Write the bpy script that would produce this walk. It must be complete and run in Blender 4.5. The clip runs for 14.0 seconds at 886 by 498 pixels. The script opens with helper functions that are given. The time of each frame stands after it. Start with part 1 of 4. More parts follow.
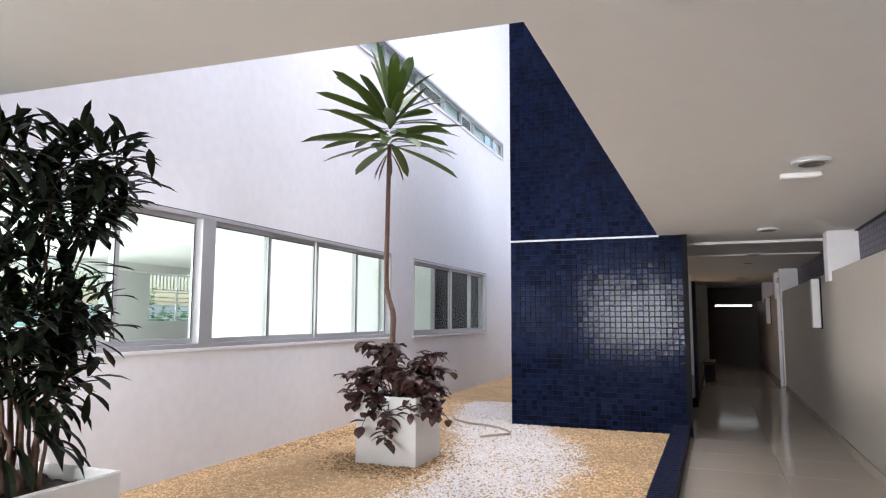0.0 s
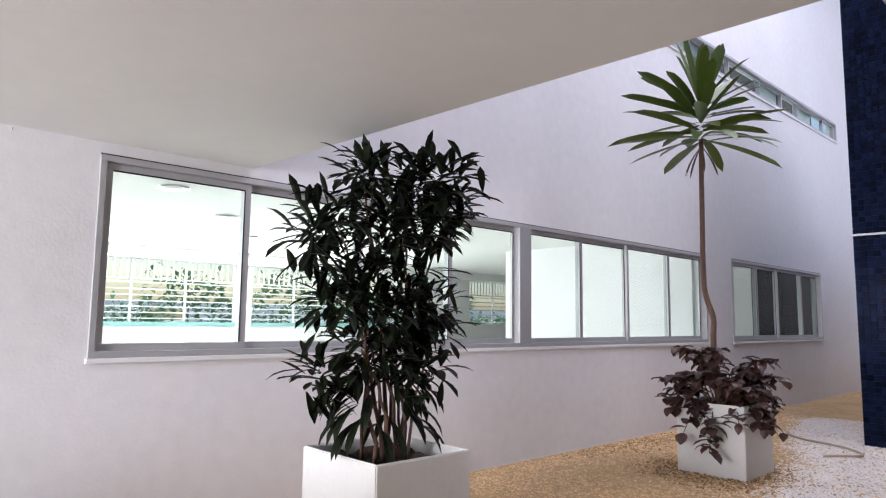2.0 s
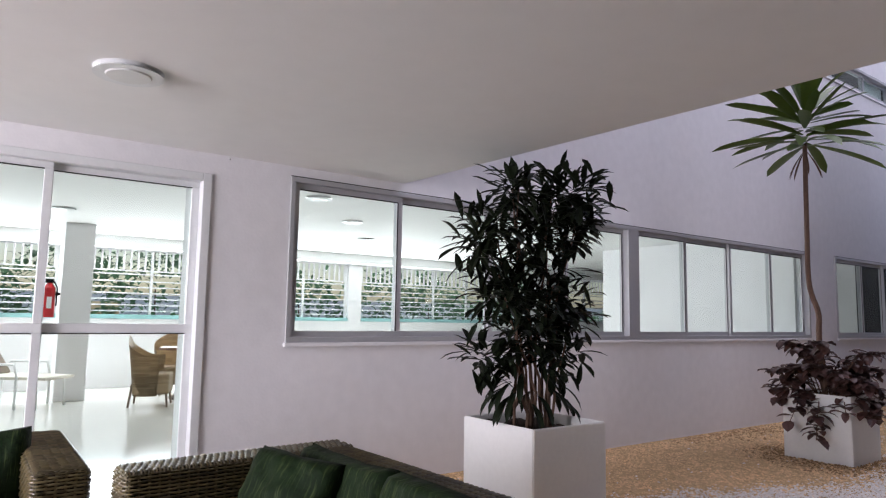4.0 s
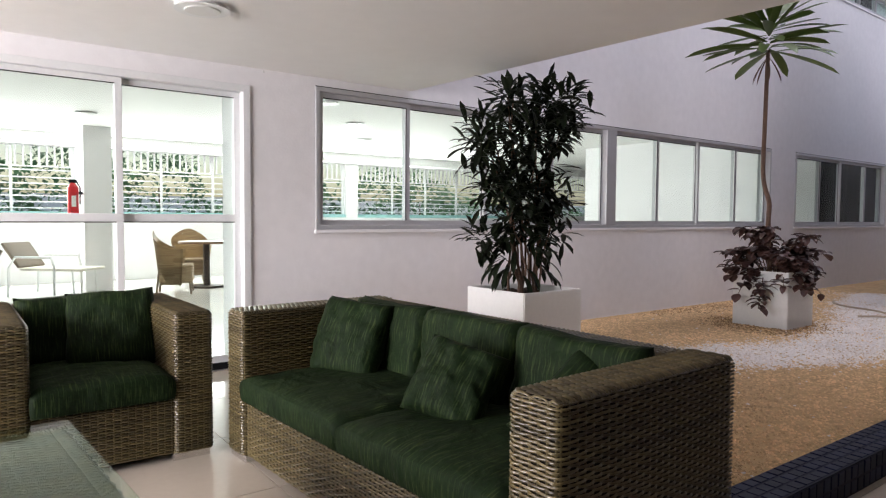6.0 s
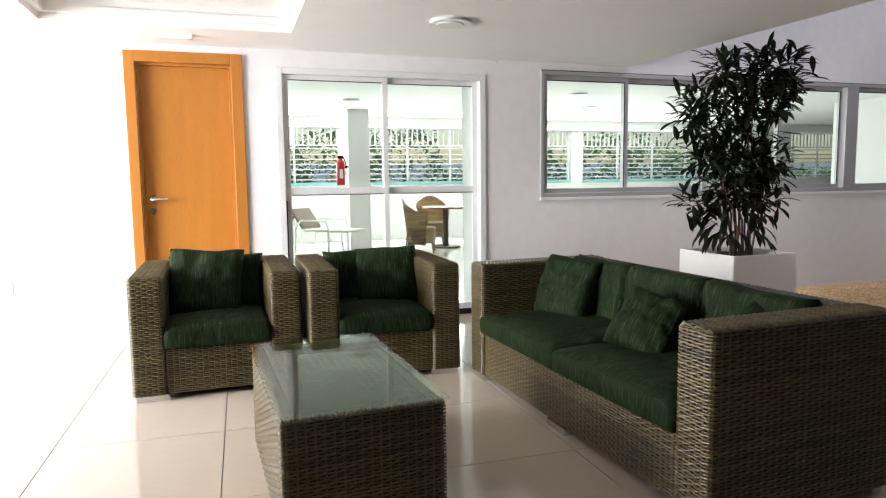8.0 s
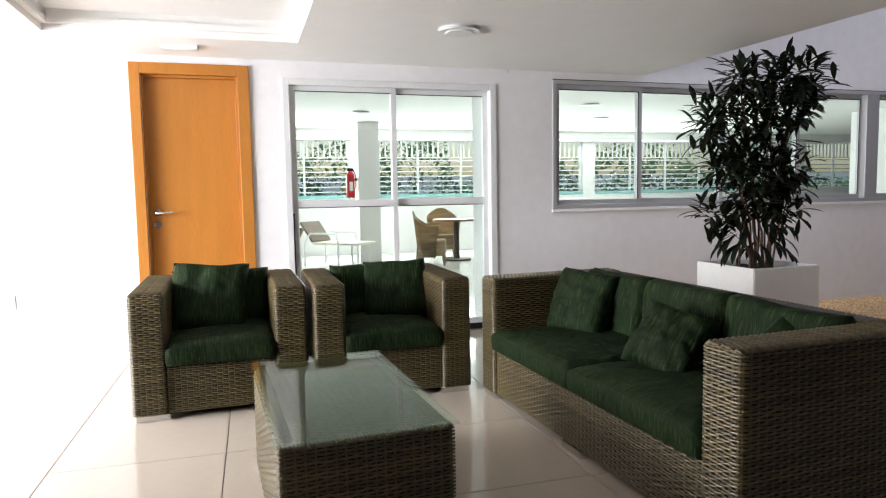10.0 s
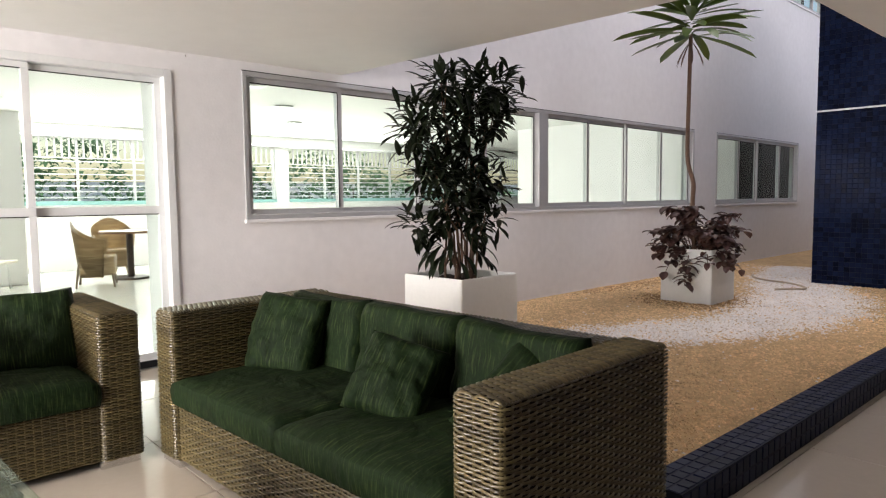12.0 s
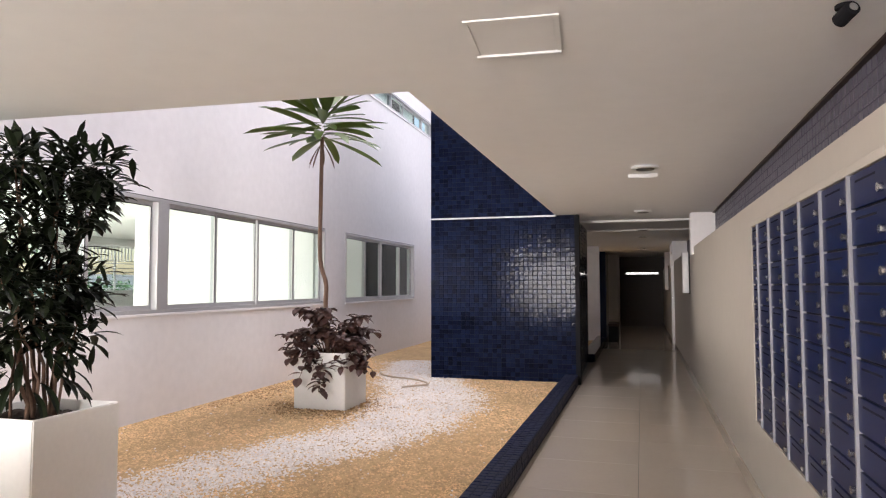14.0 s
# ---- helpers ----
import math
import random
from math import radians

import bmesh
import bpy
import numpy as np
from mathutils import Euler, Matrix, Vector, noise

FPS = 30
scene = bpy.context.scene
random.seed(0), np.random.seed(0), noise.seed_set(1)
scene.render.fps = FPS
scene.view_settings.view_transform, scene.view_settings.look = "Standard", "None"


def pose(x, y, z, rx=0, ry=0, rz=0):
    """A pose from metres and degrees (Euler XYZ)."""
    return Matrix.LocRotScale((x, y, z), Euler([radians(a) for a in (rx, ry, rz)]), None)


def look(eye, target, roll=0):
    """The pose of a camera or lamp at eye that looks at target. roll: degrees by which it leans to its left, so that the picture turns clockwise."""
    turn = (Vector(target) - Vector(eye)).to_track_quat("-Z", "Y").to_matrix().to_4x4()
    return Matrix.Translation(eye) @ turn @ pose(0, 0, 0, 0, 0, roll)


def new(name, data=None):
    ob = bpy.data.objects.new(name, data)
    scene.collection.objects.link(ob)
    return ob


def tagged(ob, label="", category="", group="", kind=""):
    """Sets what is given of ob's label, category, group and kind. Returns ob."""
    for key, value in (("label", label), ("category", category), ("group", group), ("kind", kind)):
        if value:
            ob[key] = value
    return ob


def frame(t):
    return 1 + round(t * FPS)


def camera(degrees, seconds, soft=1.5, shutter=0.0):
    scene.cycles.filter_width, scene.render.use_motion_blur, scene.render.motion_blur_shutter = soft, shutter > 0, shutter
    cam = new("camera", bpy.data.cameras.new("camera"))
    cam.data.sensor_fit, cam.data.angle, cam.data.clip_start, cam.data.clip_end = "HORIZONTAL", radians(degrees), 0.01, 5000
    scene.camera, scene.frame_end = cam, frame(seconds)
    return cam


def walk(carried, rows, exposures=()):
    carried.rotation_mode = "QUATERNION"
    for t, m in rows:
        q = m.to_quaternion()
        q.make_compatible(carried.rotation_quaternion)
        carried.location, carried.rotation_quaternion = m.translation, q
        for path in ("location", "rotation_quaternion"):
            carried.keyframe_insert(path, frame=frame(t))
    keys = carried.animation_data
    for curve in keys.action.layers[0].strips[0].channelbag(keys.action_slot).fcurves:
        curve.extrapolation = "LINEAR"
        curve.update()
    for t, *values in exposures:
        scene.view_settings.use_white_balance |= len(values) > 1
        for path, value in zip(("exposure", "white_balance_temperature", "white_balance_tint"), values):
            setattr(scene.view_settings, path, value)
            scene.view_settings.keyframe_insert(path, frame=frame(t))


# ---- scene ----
cam = camera(67.7, 14.0, soft=1.2)
PATH = [
    (0, (3.97, -0.909, 1.29), (3.249, 0.945, 1.498), 0.2),
    (0.5, (3.98, -0.943, 1.273), (3.056, 0.817, 1.497), 0.4),
    (1, (3.972, -0.966, 1.272), (2.865, 0.685, 1.494), 0.6),
    (1.5, (3.975, -0.993, 1.261), (2.694, 0.526, 1.482), 0.5),
    (2, (3.968, -1.058, 1.257), (2.511, 0.295, 1.475), 0.7),
    (2.5, (3.978, -1.158, 1.253), (2.398, 0.049, 1.474), 0.8),
    (3, (4.033, -1.385, 1.255), (2.413, -0.235, 1.483), 1.0),
    (3.2, (4.081, -1.467, 1.252), (2.448, -0.336, 1.484), 1.1),
    (5.3, (4.583, -2.223, 1.157), (3.044, -0.95, 1.257), 0.3),
    (5.5, (4.672, -2.281, 1.165), (3.12, -1.021, 1.214), 0.4),
    (6, (4.814, -2.4, 1.14), (3.227, -1.186, 1.044), 0.4),
    (6.5, (4.958, -2.512, 1.145), (3.324, -1.373, 0.961), 0.1),
    (7, (5.155, -2.567, 1.162), (3.39, -1.649, 0.953), -0.5),
    (7.5, (5.315, -2.622, 1.175), (3.447, -1.936, 0.973), -0.8),
    (8, (5.478, -2.704, 1.194), (3.584, -2.094, 0.989), -0.7),
    (8.2, (5.54, -2.723, 1.208), (3.639, -2.134, 1.004), -0.8),
    (10.3, (5.284, -2.617, 1.188), (3.378, -2.031, 1.028), -1.0),
    (10.5, (5.225, -2.579, 1.189), (3.331, -1.956, 1.03), -1.2),
    (11, (5.077, -2.507, 1.185), (3.232, -1.75, 1.034), -1.0),
    (11.5, (4.912, -2.484, 1.198), (3.273, -1.35, 1.037), -0.6),
    (12, (4.78, -2.385, 1.19), (3.324, -1.024, 1.034), -0.6),
    (12.5, (4.672, -2.209, 1.214), (3.364, -0.703, 1.069), -0.7),
    (13, (4.615, -2.068, 1.241), (3.478, -0.424, 1.175), -0.7),
    (13.5, (4.527, -1.989, 1.277), (3.603, -0.217, 1.326), -0.3),
    (14, (4.489, -1.909, 1.299), (3.946, 0.013, 1.41), -0.1),
]
walk(cam, [(t, look(eye, target, roll)) for t, eye, target, roll in PATH], [(0, 0.8, 6200, 12), (1.0, 0.68, 6150, 13), (2.0, 0.22, 6150, 17), (3.0, -0.22, 6100, 22), (5.3, -0.42, 6200, 22), (6.5, 0.08, 6550, 14), (7.2, 0.08, 6550, 13), (8.0, -0.14, 6400, 12), (10.5, -0.24, 6250, 12), (12.0, 0.1, 6800, 14), (13.0, 0.4, 7000, 15), (13.5, 0.4, 7050, 15), (14.0, 0.72, 6800, 16)])

# world and large lights
world = bpy.data.worlds.new("world")
scene.world = world
world.use_nodes = True
wn = world.node_tree
sky = wn.nodes.new("ShaderNodeTexSky")
sky.sky_type, sky.sun_disc = "NISHITA", False
sky.sun_elevation, sky.sun_rotation = radians(52), radians(-80)
sky.air_density, sky.dust_density, sky.ozone_density = 1.0, 3.0, 1.0
wn.links.new(sky.outputs[0], wn.nodes["Background"].inputs[0])
wn.nodes["Background"].inputs[1].default_value = 0.15


def lamp(name, kind, energy, m, color=(1, 1, 1), size=(1, 1)):
    data = bpy.data.lights.new(name, kind)
    data.energy, data.color = energy, color
    if kind == "AREA":
        data.shape, data.size, data.size_y = "RECTANGLE", size[0], size[1]
    ob = new(name, data)
    ob.matrix_world = m
    return ob


sun = lamp("sun", "SUN", 4.0, look((-30, -5, 40), (0, 0, 0)), (1.0, 0.95, 0.88))
sun.data.angle = radians(0.6)
# lamps added as daylight: unseen lobby front opening, far room's openings, light well
lobby = lamp("lobby_daylight", "AREA", 330, look((2.0, -6.9, 1.5), (0.7, -2.8, 0.5)), (1.0, 0.99, 0.98), (2.8, 2.0))
lobby.data.spread = radians(115)
lamp("room_daylight", "AREA", 540, look((-7.75, 1.5, 1.75), (0, 1.5, 1.2)), (1.0, 0.99, 0.97), (11.0, 0.9))
lamp("well_daylight", "AREA", 1000, look((1.75, 7.2, 9.6), (1.7, 7.2, 0)), (0.98, 0.96, 1.0), (3.2, 12.0))


# ---- materials ----
def mat(name, base, rough=0.6, metal=0.0, var=0.08, scale=6.0, bump=0.0, bump_scale=120.0, coat=0.0, spec=0.5, island=0.0, obrand=0.0, stretch=(1, 1, 1)):
    """Principled surface with broad and fine colour variation and fine relief, in object metres."""
    m = bpy.data.materials.new(name)
    m.use_nodes = True
    nt = m.node_tree
    p = nt.nodes["Principled BSDF"]
    p.inputs["Roughness"].default_value, p.inputs["Metallic"].default_value = rough, metal
    p.inputs["Coat Weight"].default_value = coat
    p.inputs["Specular IOR Level"].default_value = spec
    tc = nt.nodes.new("ShaderNodeTexCoord")
    mp = nt.nodes.new("ShaderNodeMapping")
    mp.inputs["Scale"].default_value = stretch
    nt.links.new(tc.outputs["Object"], mp.inputs[0])
    n1, n2 = nt.nodes.new("ShaderNodeTexNoise"), nt.nodes.new("ShaderNodeTexNoise")
    n1.inputs["Scale"].default_value, n1.inputs["Detail"].default_value = scale, 4
    n2.inputs["Scale"].default_value, n2.inputs["Detail"].default_value = scale * 11, 5
    nt.links.new(mp.outputs[0], n1.inputs[0])
    nt.links.new(mp.outputs[0], n2.inputs[0])
    add = nt.nodes.new("ShaderNodeMath")
    add.operation = "ADD"
    nt.links.new(n1.outputs[0], add.inputs[0])
    nt.links.new(n2.outputs[0], add.inputs[1])
    last = add
    for on, node, out in ((island, "ShaderNodeNewGeometry", "Random Per Island"), (obrand, "ShaderNodeObjectInfo", "Random")):
        if on:
            g = nt.nodes.new(node)
            ma = nt.nodes.new("ShaderNodeMath")
            ma.operation = "MULTIPLY_ADD"
            nt.links.new(g.outputs[out], ma.inputs[0])
            ma.inputs[1].default_value = on
            nt.links.new(last.outputs[0], ma.inputs[2])
            last = ma
    mr = nt.nodes.new("ShaderNodeMapRange")
    top = 1.5 + island + obrand
    mr.inputs[1].default_value, mr.inputs[2].default_value = 0.5, top
    mr.inputs[3].default_value, mr.inputs[4].default_value = 1 - var, 1 + var
    nt.links.new(last.outputs[0], mr.inputs[0])
    mul = nt.nodes.new("ShaderNodeVectorMath")
    mul.operation = "SCALE"
    mul.inputs[0].default_value = base
    nt.links.new(mr.outputs[0], mul.inputs["Scale"])
    nt.links.new(mul.outputs[0], p.inputs["Base Color"])
    if bump:
        nb = nt.nodes.new("ShaderNodeTexNoise")
        nb.inputs["Scale"].default_value, nb.inputs["Detail"].default_value = bump_scale, 3
        nt.links.new(mp.outputs[0], nb.inputs[0])
        b = nt.nodes.new("ShaderNodeBump")
        b.inputs["Strength"].default_value, b.inputs["Distance"].default_value = bump, 0.004
        nt.links.new(nb.outputs[0], b.inputs["Height"])
        nt.links.new(b.outputs[0], p.inputs["Normal"])
    return m


def math_node(nt, op, a, b=None, c=None):
    n = nt.nodes.new("ShaderNodeMath")
    n.operation = op
    for i, v in enumerate((a, b, c)):
        if v is None:
            continue
        if isinstance(v, (int, float)):
            n.inputs[i].default_value = v
        else:
            nt.links.new(v, n.inputs[i])
    return n.outputs[0]


def wicker(name, dark, light, du=0.040, dv=0.0112):
    """Basket weave: flat strands over upright stakes, with each row shifted by half a step."""
    m = mat(name, light, rough=0.5, var=0.25, scale=9)
    nt = m.node_tree
    p = nt.nodes["Principled BSDF"]
    tc = nt.nodes.new("ShaderNodeTexCoord")
    s, nrm = nt.nodes.new("ShaderNodeSeparateXYZ"), nt.nodes.new("ShaderNodeSeparateXYZ")
    nt.links.new(tc.outputs["Object"], s.inputs[0])
    nt.links.new(tc.outputs["Normal"], nrm.inputs[0])
    sidex = math_node(nt, "GREATER_THAN", math_node(nt, "ABSOLUTE", nrm.outputs[0]), 0.7)
    flat = math_node(nt, "GREATER_THAN", math_node(nt, "ABSOLUTE", nrm.outputs[2]), 0.7)

    def pick(a, b, f):
        n = nt.nodes.new("ShaderNodeMix")
        nt.links.new(f, n.inputs[0])
        nt.links.new(a, n.inputs[2])
        nt.links.new(b, n.inputs[3])
        return n.outputs[0]
    u = pick(s.outputs[0], s.outputs[1], sidex)
    v = pick(s.outputs[2], s.outputs[1], flat)
    wob = nt.nodes.new("ShaderNodeTexNoise")
    wob.inputs["Scale"].default_value = 14
    nt.links.new(tc.outputs["Object"], wob.inputs[0])
    v = math_node(nt, "MULTIPLY_ADD", wob.outputs[0], 0.006, v)
    vr = math_node(nt, "DIVIDE", v, dv)
    row = math_node(nt, "FLOOR", vr)
    par = math_node(nt, "MULTIPLY", math_node(nt, "MODULO", math_node(nt, "ABSOLUTE", row), 2.0), 0.5)
    uu = math_node(nt, "ADD", math_node(nt, "DIVIDE", u, du), par)
    over = math_node(nt, "ABSOLUTE", math_node(nt, "SINE", math_node(nt, "MULTIPLY", uu, math.pi)))
    across = math_node(nt, "SINE", math_node(nt, "MULTIPLY", math_node(nt, "FRACT", vr), math.pi))
    h = math_node(nt, "MULTIPLY", math_node(nt, "POWER", over, 0.45), math_node(nt, "POWER", across, 0.9))
    wn_ = nt.nodes.new("ShaderNodeTexWhiteNoise")
    wn_.noise_dimensions = "2D"
    cmb = nt.nodes.new("ShaderNodeCombineXYZ")
    nt.links.new(row, cmb.inputs[0])
    nt.links.new(math_node(nt, "FLOOR", math_node(nt, "MULTIPLY", uu, 0.2)), cmb.inputs[1])
    nt.links.new(cmb.outputs[0], wn_.inputs[0])
    tone = math_node(nt, "MULTIPLY", h, math_node(nt, "MULTIPLY_ADD", wn_.outputs[0], 0.75, 0.35))
    # ramp paints crease shade into the weave: dark gaps, light crowns
    ramp = nt.nodes.new("ShaderNodeValToRGB")
    ramp.color_ramp.elements[0].position, ramp.color_ramp.elements[0].color = 0.22, (*dark, 1)
    ramp.color_ramp.elements[1].position, ramp.color_ramp.elements[1].color = 0.95, (*light, 1)
    nt.links.new(tone, ramp.inputs[0])
    nt.links.new(ramp.outputs[0], p.inputs["Base Color"])
    b = nt.nodes.new("ShaderNodeBump")
    b.inputs["Strength"].default_value, b.inputs["Distance"].default_value = 0.9, 0.006
    nt.links.new(h, b.inputs["Height"])
    nt.links.new(b.outputs[0], p.inputs["Normal"])
    return m


def fabric(name, base, streak):
    """Cloth with fine pale streaks along its weave."""
    m = mat(name, base, rough=0.75, var=0.6, scale=7, spec=0.15)
    nt = m.node_tree
    p = nt.nodes["Principled BSDF"]
    src = p.inputs["Base Color"].links[0].from_socket
    tc = nt.nodes.new("ShaderNodeTexCoord")
    mp = nt.nodes.new("ShaderNodeMapping")
    mp.inputs["Scale"].default_value = (150, 11, 11)
    nt.links.new(tc.outputs["Object"], mp.inputs[0])
    n = nt.nodes.new("ShaderNodeTexNoise")
    n.inputs["Scale"].default_value, n.inputs["Detail"].default_value = 1.0, 3
    nt.links.new(mp.outputs[0], n.inputs[0])
    mr = nt.nodes.new("ShaderNodeMapRange")
    mr.inputs[1].default_value, mr.inputs[2].default_value = 0.53, 0.92
    nt.links.new(n.outputs[0], mr.inputs[0])
    mx = nt.nodes.new("ShaderNodeMix")
    mx.data_type = "RGBA"
    nt.links.new(mr.outputs[0], mx.inputs[0])
    nt.links.new(src, mx.inputs[6])
    mx.inputs[7].default_value = (*streak, 1)
    nt.links.new(mx.outputs[2], p.inputs["Base Color"])
    b = nt.nodes.new("ShaderNodeBump")
    b.inputs["Strength"].default_value, b.inputs["Distance"].default_value = 0.15, 0.003
    nt.links.new(n.outputs[0], b.inputs["Height"])
    cr = nt.nodes.new("ShaderNodeTexNoise")
    cr.inputs["Scale"].default_value, cr.inputs["Detail"].default_value, cr.inputs["Distortion"].default_value = 6.0, 4, 0.3
    nt.links.new(tc.outputs["Object"], cr.inputs[0])
    b2_ = nt.nodes.new("ShaderNodeBump")
    b2_.inputs["Strength"].default_value, b2_.inputs["Distance"].default_value = 0.8, 0.035
    nt.links.new(cr.outputs[0], b2_.inputs["Height"])
    nt.links.new(b2_.outputs[0], b.inputs["Normal"])
    nt.links.new(b.outputs[0], p.inputs["Normal"])
    return m


def glass(name, tint, rough=0.0, gloss=0.02):
    """Thin pane: clear with a faint tint and a Fresnel gloss."""
    m = bpy.data.materials.new(name)
    m.use_nodes = True
    nt = m.node_tree
    nt.nodes.remove(nt.nodes["Principled BSDF"])
    out = nt.nodes["Material Output"]
    t, g, mix = nt.nodes.new("ShaderNodeBsdfTransparent"), nt.nodes.new("ShaderNodeBsdfGlossy"), nt.nodes.new("ShaderNodeMixShader")
    t.inputs[0].default_value = (*tint, 1)
    g.inputs["Roughness"].default_value = rough
    f = nt.nodes.new("ShaderNodeLayerWeight")
    f.inputs[0].default_value = 0.5
    k = math_node(nt, "MULTIPLY_ADD", math_node(nt, "POWER", f.outputs["Facing"], 5.0), 0.28, gloss)
    nt.links.new(k, mix.inputs[0])
    nt.links.new(t.outputs[0], mix.inputs[1])
    nt.links.new(g.outputs[0], mix.inputs[2])
    nt.links.new(mix.outputs[0], out.inputs[0])
    return m


def glow(name, color, strength):
    m = bpy.data.materials.new(name)
    m.use_nodes = True
    p = m.node_tree.nodes["Principled BSDF"]
    p.inputs["Emission Color"].default_value = (*color, 1)
    p.inputs["Emission Strength"].default_value = strength
    p.inputs["Base Color"].default_value = (*color, 1)
    return m


M_WALL = mat("white_plaster", (0.80, 0.785, 0.79), rough=0.85, var=0.05, scale=1.3, bump=0.35, bump_scale=70)
M_WALL_OLD = mat("white_plaster_weathered", (0.79, 0.775, 0.785), rough=0.85, var=0.07, scale=0.9, bump=0.25, bump_scale=55)
M_CREAM = mat("cream_wall_paint", (0.42, 0.38, 0.33), rough=0.6, var=0.05, scale=1.0, bump=0.1, bump_scale=60)
M_CEIL = mat("ceiling_paint", (0.85, 0.845, 0.83), rough=0.8, var=0.03, scale=0.7, bump=0.1, bump_scale=30)
M_TILE = mat("porcelain_tile", (0.54, 0.475, 0.40), rough=0.10, var=0.06, scale=2.5, obrand=0.5, spec=0.55)
M_GROUT = mat("grout", (0.17, 0.155, 0.14), rough=0.9, var=0.1)
M_BLUE = mat("blue_glass_mosaic", (0.0075, 0.0125, 0.036), rough=0.12, var=0.85, scale=1.5, island=1.6, spec=0.07, bump=0.16, bump_scale=14)
M_BLUE_ONE = mat("blue_glass_mosaic_piece", (0.0075, 0.0125, 0.036), rough=0.12, var=0.85, scale=1.5, obrand=1.6, spec=0.07, bump=0.16, bump_scale=14)
# rougher, duller copy of the mosaic, so that the kerb reflects less
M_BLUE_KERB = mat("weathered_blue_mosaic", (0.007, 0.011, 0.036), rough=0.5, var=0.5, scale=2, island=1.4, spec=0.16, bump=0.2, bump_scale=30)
M_BLUE_GROUT = mat("blue_grout", (0.008, 0.012, 0.03), rough=0.85, var=0.2)
M_ALU = mat("brushed_aluminium", (0.47, 0.47, 0.48), rough=0.42, metal=0.3, var=0.06, scale=4)
M_ALU_W = mat("pale_aluminium", (0.76, 0.77, 0.77), rough=0.4, metal=0.12, var=0.05, scale=4)
M_STRIP = mat("dull_grey_metal", (0.30, 0.30, 0.33), rough=0.5, metal=0.3, var=0.06, scale=4)
M_RUBBER = mat("black_gasket", (0.012, 0.012, 0.013), rough=0.7, var=0.1)
M_GLASS = glass("window_glass", (0.88, 0.95, 0.92))
M_TABLE_GLASS = glass("table_glass", (0.86, 0.92, 0.86), 0.0, 0.085)
M_DOOR = mat("orange_veneer", (0.43, 0.17, 0.027), rough=0.42, var=0.16, scale=2.2, spec=0.4, stretch=(6, 6, 0.7))
M_CHROME = mat("satin_chrome", (0.7, 0.7, 0.7), rough=0.25, metal=1.0, var=0.03)
M_WICK = mat("olive_wicker_strand", (0.092, 0.070, 0.029), rough=0.32, var=0.85, scale=9, island=1.0, spec=0.65)
# core near black: the shade in the gaps between strands is its colour
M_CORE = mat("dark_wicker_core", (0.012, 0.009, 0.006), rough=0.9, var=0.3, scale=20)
M_WICK_TAN = wicker("tan_wicker", (0.26, 0.17, 0.09), (0.62, 0.47, 0.29), 0.03, 0.016)
M_GREEN = fabric("green_cloth", (0.0050, 0.0132, 0.0028), (0.060, 0.088, 0.026))
M_POT = mat("white_planter_paint", (0.78, 0.78, 0.76), rough=0.55, var=0.05, scale=3, bump=0.1, bump_scale=40)
M_SOIL = mat("dark_soil", (0.035, 0.022, 0.015), rough=0.95, var=0.4, scale=18, bump=1.0, bump_scale=60)
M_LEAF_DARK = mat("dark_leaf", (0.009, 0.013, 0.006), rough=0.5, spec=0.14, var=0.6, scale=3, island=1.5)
M_LEAF = mat("dracaena_leaf", (0.075, 0.125, 0.014), rough=0.4, var=0.5, scale=4, island=1.5)
M_LEAF_PURPLE = mat("copper_leaf", (0.075, 0.034, 0.027), rough=0.5, var=0.6, scale=6, island=1.6)
M_HEDGE = mat("hedge_leaf", (0.11, 0.20, 0.10), rough=0.6, var=0.6, scale=4, island=1.4)
hn = M_HEDGE.node_tree
trans, mixed = hn.nodes.new("ShaderNodeBsdfTranslucent"), hn.nodes.new("ShaderNodeMixShader")
trans.inputs[0].default_value = (0.13, 0.25, 0.14, 1)
mixed.inputs[0].default_value = 0.5
hn.links.new(hn.nodes["Principled BSDF"].outputs[0], mixed.inputs[1])
hn.links.new(trans.outputs[0], mixed.inputs[2])
hn.links.new(mixed.outputs[0], hn.nodes["Material Output"].inputs[0])
M_BARK = mat("dracaena_bark", (0.13, 0.075, 0.05), rough=0.85, var=0.35, scale=14, bump=0.7, bump_scale=50, stretch=(1, 1, 3))
M_SAND = mat("ochre_grit", (0.52, 0.35, 0.18), rough=0.95, var=0.35, scale=1.1, bump=1.0, bump_scale=90)
M_PEB = mat("ochre_gravel", (0.68, 0.47, 0.26), rough=0.9, var=0.65, scale=1.0, island=0.5)
M_PEB_W = mat("white_gravel", (0.80, 0.745, 0.70), rough=0.9, var=0.25, scale=1.4, island=1.0)
M_MAIL = mat("blue_enamel", (0.0045, 0.0105, 0.055), rough=0.3, var=0.12, scale=5, spec=0.2)
M_WHITE = mat("white_enamel", (0.78, 0.78, 0.78), rough=0.4, var=0.04)
M_DARK = mat("dark_metal", (0.009, 0.009, 0.011), rough=0.8, var=0.2, spec=0.2)
M_BROWN = mat("dark_brown_wood", (0.045, 0.028, 0.020), rough=0.5, var=0.3, scale=6, stretch=(1, 1, 6))
M_TABLE_WOOD = mat("mid_brown_wood", (0.24, 0.13, 0.075), rough=0.4, var=0.2, scale=6, stretch=(1, 6, 1))
M_FILL_CUT = mat("taupe_wall_paint", (0.17, 0.15, 0.13), rough=0.8, var=0.08, scale=1.2)
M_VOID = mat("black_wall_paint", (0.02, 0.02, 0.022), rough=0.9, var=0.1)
M_RED = mat("red_enamel", (0.55, 0.015, 0.02), rough=0.3, var=0.08)
